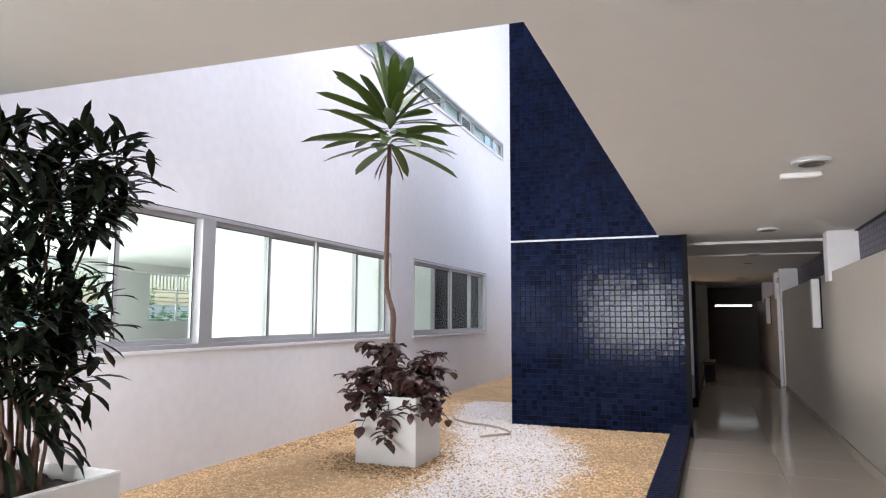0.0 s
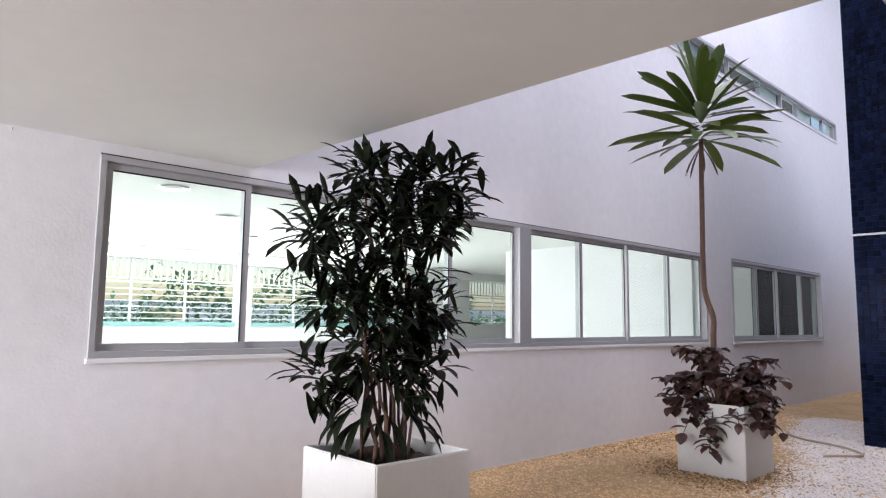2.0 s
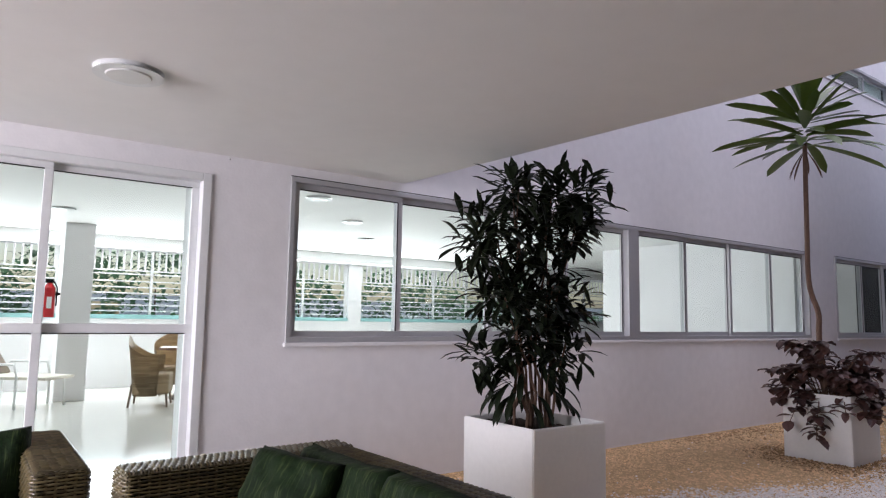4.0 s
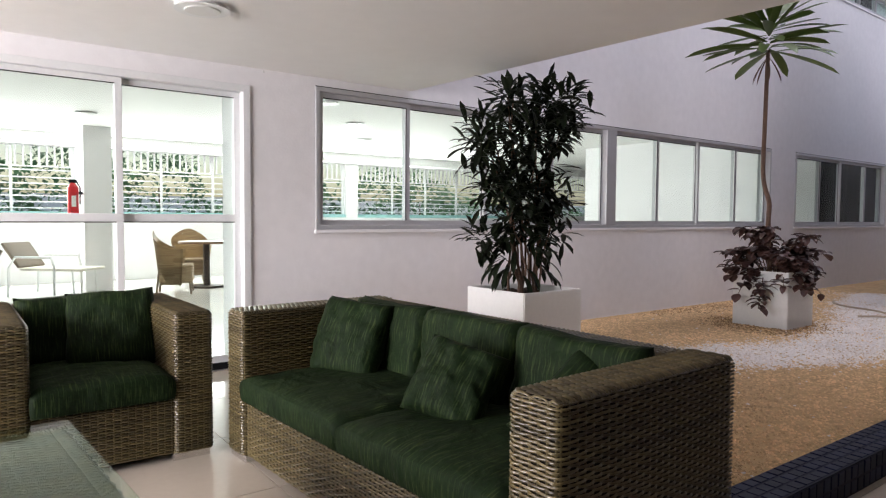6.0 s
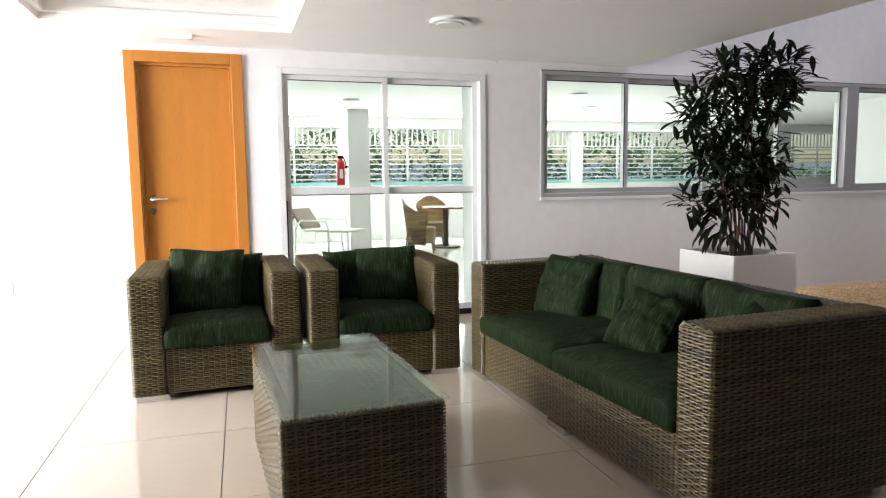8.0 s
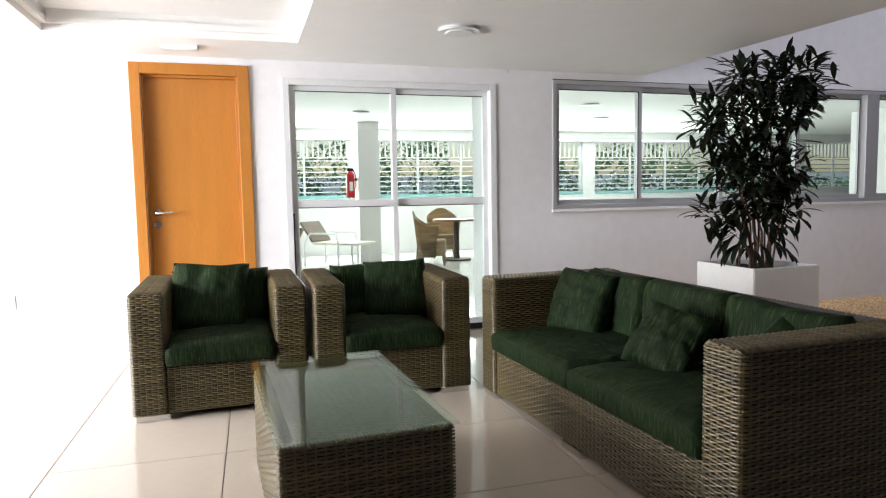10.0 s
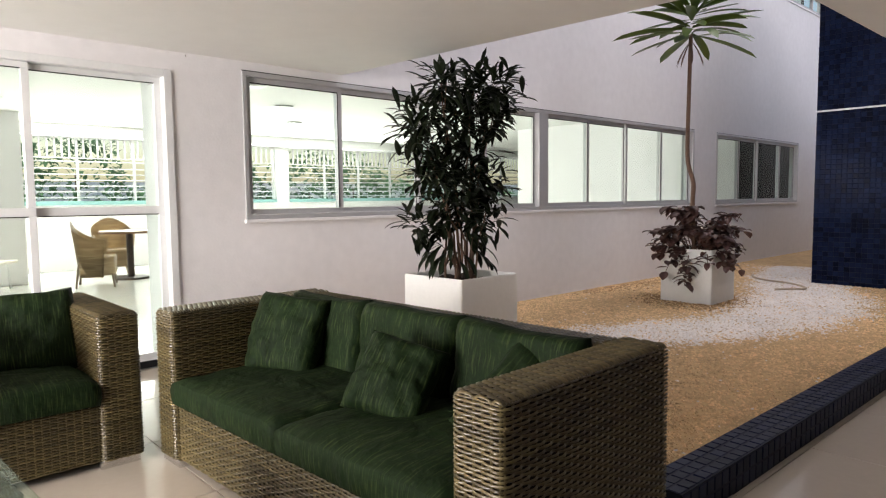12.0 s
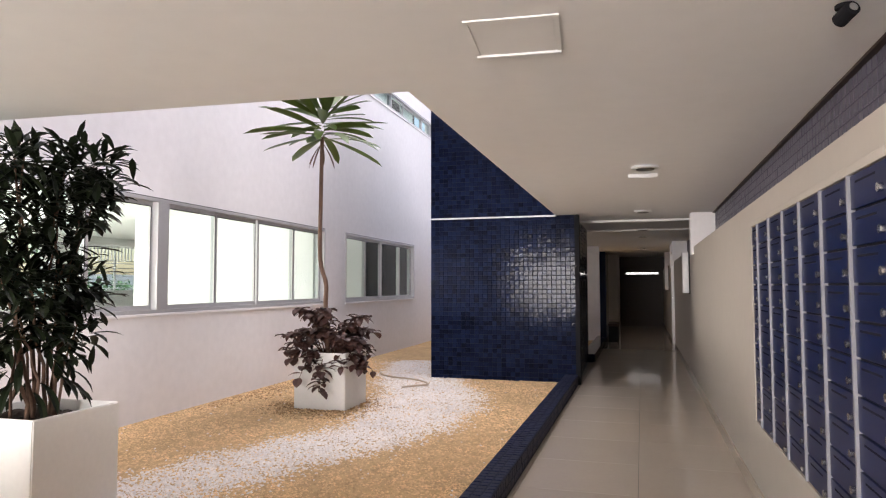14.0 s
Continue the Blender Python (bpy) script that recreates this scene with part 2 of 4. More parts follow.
M_TEAL = mat("pale_teal_tile", (0.30, 0.55, 0.55), rough=0.3, var=0.1)
M_FROST = mat("frosted_disc", (0.7, 0.7, 0.68), rough=0.35, var=0.04)
M_BEIGE = mat("beige_sling", (0.72, 0.67, 0.58), rough=0.7, var=0.1)
M_TAUPE = mat("taupe_sling", (0.20, 0.15, 0.11), rough=0.7, var=0.15)
M_GROUND = mat("outdoor_ground", (0.42, 0.42, 0.42), rough=0.95, var=0.2, scale=0.5)
M_LITTER = mat("brown_leaf_litter", (0.30, 0.18, 0.085), rough=0.95, var=0.5, scale=3, island=1.0)
M_HOSE = mat("pale_hose", (0.45, 0.36, 0.26), rough=0.6, var=0.1)
M_BAND = mat("slate_blue_tile", (0.075, 0.068, 0.095), rough=0.45, var=0.12, scale=3, island=0.5)
M_BAND_GROUT = mat("slate_blue_grout", (0.062, 0.057, 0.08), rough=0.8, var=0.1)
M_SLIT = glow("daylight_slit", (1.0, 1.0, 1.0), 1.6)
# disc colour darkened to stand in for the lamps' unlit inside
M_DARK_DISC = mat("smoked_glass_disc", (0.10, 0.10, 0.085), rough=0.35, var=0.06)


# ---- helpers for building ----
def box(bm, x0, x1, y0, y1, z0, z1, bevel=0.0, seg=2):
    made = bmesh.ops.create_cube(bm, size=1.0, matrix=Matrix.Translation(((x0 + x1) / 2, (y0 + y1) / 2, (z0 + z1) / 2)) @ Matrix.Diagonal((x1 - x0, y1 - y0, z1 - z0, 1)))
    if bevel:
        edges = {e for v in made["verts"] for e in v.link_edges}
        bmesh.ops.bevel(bm, geom=list(edges), offset=bevel, segments=seg, affect="EDGES", profile=0.5)
    return bm


def cyl(bm, r, z0, z1, x=0, y=0, r2=None, seg=20, m=None):
    mm = Matrix.Translation((x, y, (z0 + z1) / 2))
    bmesh.ops.create_cone(bm, cap_ends=True, segments=seg, radius1=r, radius2=r if r2 is None else r2, depth=z1 - z0, matrix=(m @ mm) if m else mm)
    return bm


def boxes(*rows, bevel=0.0):
    bm = bmesh.new()
    for r in rows:
        box(bm, *r, bevel=bevel)
    return bm


def part(name, bm, material, parent=None, label="", m=None, smooth=False):
    """Links a bmesh as one mesh object, under a thing or a part if given."""
    me = bpy.data.meshes.new(name)
    bm.to_mesh(me)
    bm.free()
    me.materials.append(material)
    if smooth:
        me.polygons.foreach_set("use_smooth", [True] * len(me.polygons))
    ob = new(name, me)
    if parent:
        ob.parent = parent
    if m is not None:
        ob.matrix_basis = m
    if label:
        ob["label"] = label
    return ob


def raw(name, verts, faces, material, parent=None, m=None, smooth=False):
    me = bpy.data.meshes.new(name)
    me.from_pydata(verts, [], faces)
    me.materials.append(material)
    if smooth:
        me.polygons.foreach_set("use_smooth", [True] * len(me.polygons))
    ob = new(name, me)
    if parent:
        ob.parent = parent
    if m is not None:
        ob.matrix_basis = m
    return ob


def thing(name, label, category, m=None, group=""):
    ob = new(name)
    ob.empty_display_size = 0.1
    if m is not None:
        ob.matrix_basis = m
    return tagged(ob, label, category, group)


def setting(name, bm, material, label, category, m=None):
    return tagged(part(name, bm, material, m=m), label, category, kind="structure")


def tube(points, r, seg=8, r_end=None):
    """A bmesh tube along points, tapering from r to r_end."""
    bm = bmesh.new()
    pts = [Vector(p) for p in points]
    rings = []
    for i, p in enumerate(pts):
        d = (pts[min(i + 1, len(pts) - 1)] - pts[max(i - 1, 0)]).normalized()
        a = d.orthogonal().normalized() if i == 0 else (rings[-1][1] - d * d.dot(rings[-1][1])).normalized()
        b = d.cross(a)
        k = r if r_end is None else r + (r_end - r) * i / (len(pts) - 1)
        rings.append(([bm.verts.new(p + (a * math.cos(t) + b * math.sin(t)) * k) for t in [2 * math.pi * j / seg for j in range(seg)]], a))
    for (r0, _), (r1, _) in zip(rings, rings[1:]):
        for j in range(seg):
            bm.faces.new((r0[j], r0[(j + 1) % seg], r1[(j + 1) % seg], r1[j]))
    bm.faces.new(rings[0][0][::-1])
    bm.faces.new(rings[-1][0])
    return bm


def wall_y(x0, x1, y0, y1, z0, z1, holes):
    """A wall along y, made of blocks round rectangular holes (y0, y1, z0, z1) that do not overlap in y."""
    rows, y = [], y0
    for a, b, c, d in sorted(holes):
        if a > y:
            rows.append((x0, x1, y, a, z0, z1))
        if c > z0:
            rows.append((x0, x1, a, b, z0, c))
        if d < z1:
            rows.append((x0, x1, a, b, d, z1))
        y = b
    if y < y1:
        rows.append((x0, x1, y, y1, z0, z1))
    return boxes(*rows)


# corridor axes, turned a little from the window wall to fit the camera's view
K = pose(3.43, 1.1, 0, 0, 0, -0.95)
CEIL = 2.24


def weave(vs, fs, o, u, v, n, w, h, du=0.031, dv=0.0120, seed=0):
    """Appends woven half-round strands over a panel: each row runs along u, passing over and under stakes."""
    o, u, v, n = Vector(o), Vector(u), Vector(v), Vector(n)
    r_ = random.Random(seed)
    k = max(2, round(w / du)) * 4
    rows = max(1, round(h / dv))
    hv = h / rows
    rad = hv * 0.35
    uv = [u * (w * i / k) for i in range(k + 1)]
    for i in range(2, k - 1, 4):
        i0 = len(vs)
        for s in (0.0, 1.0):
            c = o + uv[i] + v * (h * s) - n * 0.0012
            vs.extend((c - u * 0.0045 - n * 0.003, c + n * 0.0032, c + u * 0.0045 - n * 0.003))
        fs.append((i0, i0 + 1, i0 + 4, i0 + 3))
        fs.append((i0 + 1, i0 + 2, i0 + 5, i0 + 4))
    for j in range(rows):
        ph = math.pi / 2 + (j % 2) * math.pi + r_.uniform(-0.05, 0.05)
        amp = 0.0029 * r_.uniform(0.75, 1.25)
        tilt = r_.uniform(-0.0012, 0.0012)
        i0 = len(vs)
        for i in range(k + 1):
            a = amp * (1 - 2 * ((1 - math.cos(math.pi * i / 4 + ph)) / 2) ** 3) * min(1, i / 4, (k - i) / 4) - 0.002 * (i in (0, k))
            c = o + uv[i] + v * (hv * (j + 0.5) + tilt * math.sin(i * 0.37 + j) + r_.uniform(-0.0005, 0.0005)) + n * (a + 0.001)
            vs.append(c - v * rad - n * 0.002)
            vs.append(c + n * rad * 0.9)
            vs.append(c + v * rad - n * 0.002)
        for i in range(k):
            a = i0 + 3 * i
            fs.append((a, a + 3, a + 4, a + 1))
            fs.append((a + 1, a + 4, a + 5, a + 2))


def woven(name, x0, x1, y0, y1, z0, z1, faces, parent, seed=0):
    """A wicker block: woven strands on the faces named (-x +x -y +y +z), over a core coloured as gap shade."""
    bm = boxes((x0 + 0.005, x1 - 0.005, y0 + 0.005, y1 - 0.005, z0, z1 - 0.005), bevel=0.006)
    core = [tuple(q.co) for q in bm.verts]
    bm.verts.index_update()
    cf = [tuple(q.index for q in f.verts) for f in bm.faces]
    bm.free()
    vs, fs = [], []
    X_, Y_, Z_ = (1, 0, 0), (0, 1, 0), (0, 0, 1)
    d = 0.001
    if "-x" in faces:
        weave(vs, fs, (x0 + d, y1, z0), (0, -1, 0), Z_, (-1, 0, 0), y1 - y0, z1 - z0, seed=seed + 1)
    if "+x" in faces:
        weave(vs, fs, (x1 - d, y0, z0), Y_, Z_, X_, y1 - y0, z1 - z0, seed=seed + 2)
    if "-y" in faces:
        weave(vs, fs, (x0, y0 + d, z0), X_, Z_, (0, -1, 0), x1 - x0, z1 - z0, seed=seed + 3)
    if "+y" in faces:
        weave(vs, fs, (x1, y1 - d, z0), (-1, 0, 0), Z_, Y_, x1 - x0, z1 - z0, seed=seed + 4)
    if "+z" in faces:
        if x1 - x0 > y1 - y0:
            weave(vs, fs, (x0, y1, z1 - d), (0, -1, 0), X_, Z_, y1 - y0, x1 - x0, seed=seed + 5)
        else:
            weave(vs, fs, (x0, y0, z1 - d), X_, Y_, Z_, x1 - x0, y1 - y0, seed=seed + 5)
    # the corners between woven faces are rounded
    r_ = 0.024
    lo = [x0 + (r_ if "-x" in faces else -1), y0 + (r_ if "-y" in faces else -1), z0 - 1]
    hi = [x1 - (r_ if "+x" in faces else -1), y1 - (r_ if "+y" in faces else -1), z1 - (r_ if "+z" in faces else -1)]

    def rounded(p):
        q = Vector([min(max(p[i], lo[i]), hi[i]) for i in range(3)])
        e = Vector(p) - q
        return p if e.length < 1e-6 else tuple(q + e * (max(abs(e.x), abs(e.y), abs(e.z)) / e.length))

    core = [rounded(q) for q in core]
    vs = [rounded(q) for q in vs]
    n = len(core)
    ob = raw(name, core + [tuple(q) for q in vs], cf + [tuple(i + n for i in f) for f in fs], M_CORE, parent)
    ob.data.materials.append(M_WICK)
    ob.data.polygons.foreach_set("material_index", [0] * len(cf) + [1] * len(fs))
    ob.data.polygons.foreach_set("use_smooth", [False] * len(cf) + [True] * len(fs))
    return ob

# ---- large structure ----
WALL_TOP = 9.8
setting("wall_west", wall_y(-0.16, 0, -8.0, 14.0, 0, 3.6, [(-3.33, -2.64, 0.0, 2.12), (-2.32, -0.535, 0.0, 2.105), (0.0, 7.315, 1.035, 2.168), (8.08, 11.66, 1.03, 2.168)]), M_WALL_OLD,
        "white textured plaster wall with a long window band", "wall")
setting("wall_west_upper", wall_y(-0.16, 0, -8.0, 14.0, 3.6, WALL_TOP, [(4.0, 12.95, 4.78, 5.14)]), M_WALL_OLD, "white plaster upper wall with a narrow window strip", "wall")
setting("wall_court_end", boxes((-0.16, 3.8, 14.0, 14.2, -0.1, WALL_TOP)), M_WALL_OLD, "white plaster wall closing the courtyard", "wall")
# unseen upper storey added over the corridor and lobby to close the well's sides
setting("wall_upper_east", boxes((3.62, 3.8, 1.2, 6.98, 2.62, 5.6)), M_WALL_OLD, "unseen white plaster wall added above the corridor to close the well", "wall")
setting("wall_upper_south", boxes((0.0, 3.62, 0.85, 1.0, 2.62, 5.6)), M_WALL_OLD, "unseen white plaster wall added above the lobby to close the well", "wall")

# ceiling slab with the light well and a raised tray
TRAY = (0.62, 3.4, -3.80, -2.24)
bm = bmesh.new()
x0, x1, y0, y1 = TRAY
for r in ((-0.0, 9.0, -8.0, y0), (-0.0, x0, y0, y1), (x1, 9.0, y0, y1), (-0.0, 9.0, y1, 0.80)):
    box(bm, r[0], r[1], r[2], r[3], CEIL, CEIL + 0.35)
box(bm, x0 - 0.05, x1 + 0.05, y0 - 0.05, y1 + 0.05, CEIL + 0.13, CEIL + 0.34)
for i, d in enumerate((0.03, 0.06)):
    a = CEIL + 0.045 + 0.045 * i
    for r in ((x0 - 0.01, x1 + 0.01, y1 - d * (2 - i) / 1.6, y1 + 0.01), (x0 - 0.01, x1 + 0.01, y0 - 0.01, y0 + d * (2 - i) / 1.6)):
        box(bm, *r, a, a + 0.05)
    for r in ((x0 - 0.01, x0 + d * (2 - i) / 1.6, y0, y1), (x1 - d * (2 - i) / 1.6, x1 + 0.01, y0, y1)):
        box(bm, *r, a + 0.001, a + 0.049)
setting("ceiling", bm, M_CEIL, "off-white painted plaster ceiling with a raised tray", "ceiling")
ceil2 = bmesh.new()


def prism(bm, pts, z0, z1):
    low = [bm.verts.new((x, y, z0)) for x, y in pts]
    top = [bm.verts.new((x, y, z1)) for x, y in pts]
    n = len(pts)
    bm.faces.new(low[::-1])
    bm.faces.new(top)
    for i in range(n):
        bm.faces.new((low[i], low[(i + 1) % n], top[(i + 1) % n], top[i]))


prism(ceil2, [(0.0, 0.80), (9.0, 0.80), (9.0, 9.7), (3.575, 9.7), (3.470, 1.085), (0.0, 0.92)], CEIL, CEIL + 0.35)
# carried over the second court only to keep daylight off the corridor's end
prism(ceil2, [(1.8, 9.7), (9.0, 9.7), (9.0, 28.0), (1.8, 28.0)], CEIL - 0.02, CEIL + 0.35)
box(ceil2, 3.8, 5.6, 7.9, 8.1, CEIL - 0.03, CEIL + 0.01)
setting("ceiling_corridor", ceil2, M_CEIL, "off-white plaster corridor ceiling, extended over the second court to block daylight", "ceiling")

# grounds
setting("ground", boxes((-600, 600, -600, 600, -0.40, -0.30)), M_GROUND, "bare outdoor ground", "ground")
setting("floor_bed", boxes((-0.1, 9.0, -8.0, -0.2, -0.12, -0.012), (3.645, 9.0, -0.2, 28.0, -0.12, -0.012)), M_GROUT, "grout bed under the porcelain floor", "floor")
setting("floor_room", boxes((-8.0, -0.1, -6.0, 20.0, -0.12, -0.002)), mat("white_room_tile", (0.78, 0.76, 0.72), rough=0.12, var=0.04, scale=2), "glossy cream tile floor of the inner room", "floor")

# corridor wall on the east: low wall, recessed blue tiled band above it
EU = 1.76
setting("wall_east", boxes((EU, EU + 0.40, -1.2, 11.75, 0, 1.80), (EU, EU + 0.40, 12.65, 27.0, 0, 1.80), (EU, EU + 0.40, 11.75, 12.65, 2.05, 2.10)), M_CREAM, "off-white painted corridor wall with a ledge on top", "wall", K)
band = setting("wall_band", boxes((EU + 0.27, EU + 0.39, -1.2, 27.0, 1.802, CEIL + 0.3)), M_BAND_GROUT, "slate blue tiled band above the corridor wall", "wall", K)
for v in (6.1, 11.65, 12.75, 16.5, 20.0):
    setting("pillar", boxes((EU - 0.03, EU + 0.3, v, v + 0.28, 1.70, CEIL), bevel=0.004), M_WALL, "white painted pillar head above the corridor wall", "pillar", K)
# brown strip added where only a shadow line runs under the ceiling
setting("trim_band", boxes((EU + 0.235, EU + 0.269, -1.2, 19.3, CEIL - 0.014, CEIL - 0.001)), M_BROWN, "dark strip added as the shade line where the ceiling meets the tiled band", "trim", K)
setting("baseboard", boxes((EU - 0.014, EU, -1.2, 11.75, 0, 0.09), (EU - 0.014, EU, 12.65, 27.0, 0, 0.09)), M_TILE, "cream tile skirting along the corridor", "baseboard", K)
setting("baseboard_west", boxes((0.0, 0.014, -8.0, -3.42, 0, 0.09), (0.0, 0.014, -2.56, -2.33, 0, 0.09), (0.0, 0.014, -0.53, -0.31, 0, 0.09)), M_WALL, "white skirting along the lobby wall", "baseboard")
setting("wall_corridor_end", boxes((-0.2, 2.2, 19.3, 19.5, 0, 1.66), (-0.2, 2.2, 19.3, 19.5, 1.71, 2.3), (-0.2, 0.62, 19.3, 19.5, 1.66, 1.71), (1.62, 2.2, 19.3, 19.5, 1.66, 1.71)), M_BROWN, "dark brown boarding at the corridor's end", "wall", K)
# glowing panel put in for the daylight behind the slit
setting("window_end", boxes((0.62, 1.62, 19.38, 19.42, 1.66, 1.71)), M_SLIT, "glowing panel as a slit of daylight above the end boarding", "window", K)
setting("wall_corridor_west", boxes((0.05, 0.42, 17.6, 17.9, 0, CEIL), (0.30, 0.42, 17.9, 19.3, 0, CEIL)), M_WALL, "off-white painted corridor wall past the courtyards", "wall", K)
# lobby: back and street sides with a wide opening
# unseen walls, painted dark only to bounce less fill light
setting("wall_lobby_east", wall_y(9.0, 9.2, -8.0, 0.6, 0, 2.6, []), M_FILL_CUT, "unseen wall at the back of the lobby, darkened to cut fill light", "wall")
setting("wall_lobby_north", boxes((5.55, 9.0, 0.35, 0.55, 0, CEIL)), M_FILL_CUT, "unseen wall at the end of the lobby, darkened to cut fill light", "wall")
setting("wall_lobby_south", boxes((-0.16, 0.3, -7.2, -7.0, 0, 2.6), (4.3, 9.2, -7.2, -7.0, 0, 2.6), (0.3, 4.3, -7.2, -7.0, 2.4, 2.6)), M_WALL, "white plaster front wall with a wide opening", "wall")

# inner room behind the windows
setting("wall_room_south", boxes((-8.0, -0.16, -6.2, -6.0, 0, 2.6)), M_WALL, "white plaster wall of the inner room", "wall")
setting("wall_room_north", boxes((-8.0, -0.16, 20.0, 20.2, 0, 2.6)), M_WALL, "white plaster wall of the inner room", "wall")
setting("wall_room_far", wall_y(-8.0, -7.8, -6.0, 20.0, 0, 2.6, [(-5.0, -0.55, 1.12, 2.27), (-0.1, 4.6, 1.12, 2.27), (4.9, 9.6, 1.12, 2.27), (10.8, 12.7, 1.2, 2.27)]), M_WALL, "white plaster parapet wall with railed openings", "wall")
setting("ceiling_room", boxes((-8.0, -0.16, -6.0, 20.0, 2.46, 2.6), (-7.8, -7.45, -6.0, 20.0, 2.28, 2.46)), M_CEIL, "white painted ceiling of the inner room", "ceiling")
setting("wall_partition", boxes((-3.6, -0.16, 7.45, 7.6, 0, 2.46), (-0.745, -0.16, 7.25, 7.45, 0, 2.46), (-0.62, -0.16, -0.53, -0.40, 0, 2.46)), M_WALL, "white plaster partition behind the window", "wall")
setting("wall_second_room", boxes((-3.75, -0.16, 13.0, 13.15, 0, 2.46)), M_WALL, "white plaster wall of the second room", "wall")
# cabinet added along the camera's sight lines so the further panes look dark
cab = thing("tall_cabinet", "tall near-black cabinet added behind the window to darken its panes", "cabinet", pose(-0.75, 12.05, 0))
part("body", boxes((-0.25, 0.25, -0.85, 0.85, 0, 2.35), bevel=0.005), M_DARK, cab)
for k in range(2):
    part("cabinet_door", boxes((0.2505, 0.268, -0.84 + k * 0.845, -0.005 + k * 0.845, 0.05, 2.33), bevel=0.003), M_DARK, cab)
setting("column", boxes((-6.6, -6.2, -0.67, -0.29, 0, 2.46), bevel=0.008), M_WALL, "white plaster column in the inner room", "column")

# blue tiled shafts
SX0, SX1, SY = 1.797, 3.795, 6.984
setting("wall_shaft", boxes((SX0 + 0.006, SX1 - 0.006, SY + 0.008, 9.6, -0.1, 5.9)), M_BLUE_GROUT, "dark blue grout of a tiled shaft", "wall")
setting("wall_shaft_second", boxes((0.9, 3.86, 16.6, 18.9, -0.1, 5.0)), M_BLUE_ONE, "dark blue tiled second shaft", "wall")
setting("wall_shaft_jamb", boxes((SX1 - 0.004, SX1 + 0.055, SY - 0.01, SY + 0.12, 0.0, CEIL)), M_DARK, "dark metal corner guard of the shaft", "trim")
setting("trim_line", boxes((SX0 - 0.004, 3.55, SY - 0.012, SY + 0.006, 2.222, 2.243)), M_WHITE, "thin white line across the blue tiles", "trim")
# kerbs beside the gravel
kerb = setting("kerb", boxes((0.118, 0.288, -1.32, 5.95, -0.1, 0.128)), M_BLUE_GROUT, "low kerb faced with dark blue mosaic", "kerb", K)
setting("kerb_second", boxes((0.10, 0.32, 8.6, 17.0, -0.1, 0.13)), M_BLUE_ONE, "low dark blue tiled kerb", "kerb", K)
setting("kerb_south", boxes((0.0, 3.53, -0.30, -0.16, -0.1, 0.12)), M_BLUE_ONE, "low dark blue tiled edge of the gravel bed", "kerb")
setting("court_ground", boxes((0.0, 3.64, -0.16, 14.0, -0.12, 0.018)), M_SAND, "ochre grit bed of the courtyard", "ground")
setting("court_ground_second", boxes((0.6, 3.80, 14.2, 16.6, -0.12, 0.02)), M_SAND, "ochre grit bed of the second courtyard", "ground")


# ---- windows and doors ----
def window(name, y0, y1, z0, z1, splits, thick, label, frame_mat, glass_mat, depth=0.07, seal=True):
    """Sliding aluminium window on the west wall: outer frame, sashes and panes. thick: the posts that are wide."""
    w = thing(name, label, "window", pose(0, 0, 0))
    w["kind"] = "structure"
    f = 0.035
    part("window_frame", boxes((-0.10, 0.012, y0, y1, z1 - f, z1), (-0.10, 0.012, y0, y1, z0, z0 + f), (-0.10, 0.012, y0, y0 + f, z0 + f, z1 - f), (-0.10, 0.012, y1 - f, y1, z0 + f, z1 - f),
                               *[(-0.10, 0.012, a, b, z0 + f, z1 - f) for a, b in thick], bevel=0.003), frame_mat, w)
    edges = [y0 + f] + list(splits) + [y1 - f]
    posts = sorted(thick)
    spans = []
    for a, b in zip(edges, edges[1:]):
        spans.append((a, b))
    for i, (a, b) in enumerate(spans):
        for p0, p1 in posts:
            if a < p0 <= b and p1 >= b - 1e-3:
                b = p0
            if p0 <= a + 1e-3 and p1 > a and p1 < b:
                a = p1
        x = -0.052 if i % 2 == 0 else -0.086
        s = 0.042 if z1 - z0 > 0.6 else 0.03
        o = 0.02 if len(spans) > 1 else 0.0
        aa, bb = a - (o if i else 0), b + (o if i < len(spans) - 1 else 0)
        sash = part("sash", boxes((x, x + 0.030, aa, bb, z1 - f - s, z1 - f - 0.001), (x, x + 0.030, aa, bb, z0 + f + 0.001, z0 + f + s), (x, x + 0.030, aa, aa + s, z0 + f + s, z1 - f - s),
                                  (x, x + 0.030, bb - s, bb, z0 + f + s, z1 - f - s), bevel=0.002), frame_mat, w)
        pane = part("pane", boxes((x + 0.012, x + 0.017, aa + s - 0.004, bb - s + 0.004, z0 + f + s - 0.004, z1 - f - s + 0.004)), glass_mat, sash)
        pane.visible_shadow = False
        if seal:
            part("gasket", boxes((x + 0.028, x + 0.033, aa + s, bb - s, z1 - f - s - 0.007, z1 - f - s + 0.002), (x + 0.028, x + 0.033, bb - s - 0.005, bb - s + 0.002, z0 + f + s, z1 - f - s - 0.007)), M_RUBBER, sash)
    part("window_sill", boxes((-0.01, 0.022, y0 - 0.01, y1 + 0.01, z0 - 0.030, z0 - 0.002), bevel=0.004), M_WALL, w, "white painted sill")
    # black strip laid on as the shadow line over the window head
    part("head_shadow_gap", boxes((-0.02, 0.006, y0, y1, z1 + 0.0005, z1 + 0.007)), M_RUBBER, w)
    return w


window("window_1", 0.0, 7.315, 1.035, 2.168, (0.905, 1.81, 2.735, 3.66, 4.59, 5.47, 6.39), [(3.585, 3.75)], "long grey aluminium sliding window with clear panes", M_ALU, M_GLASS)
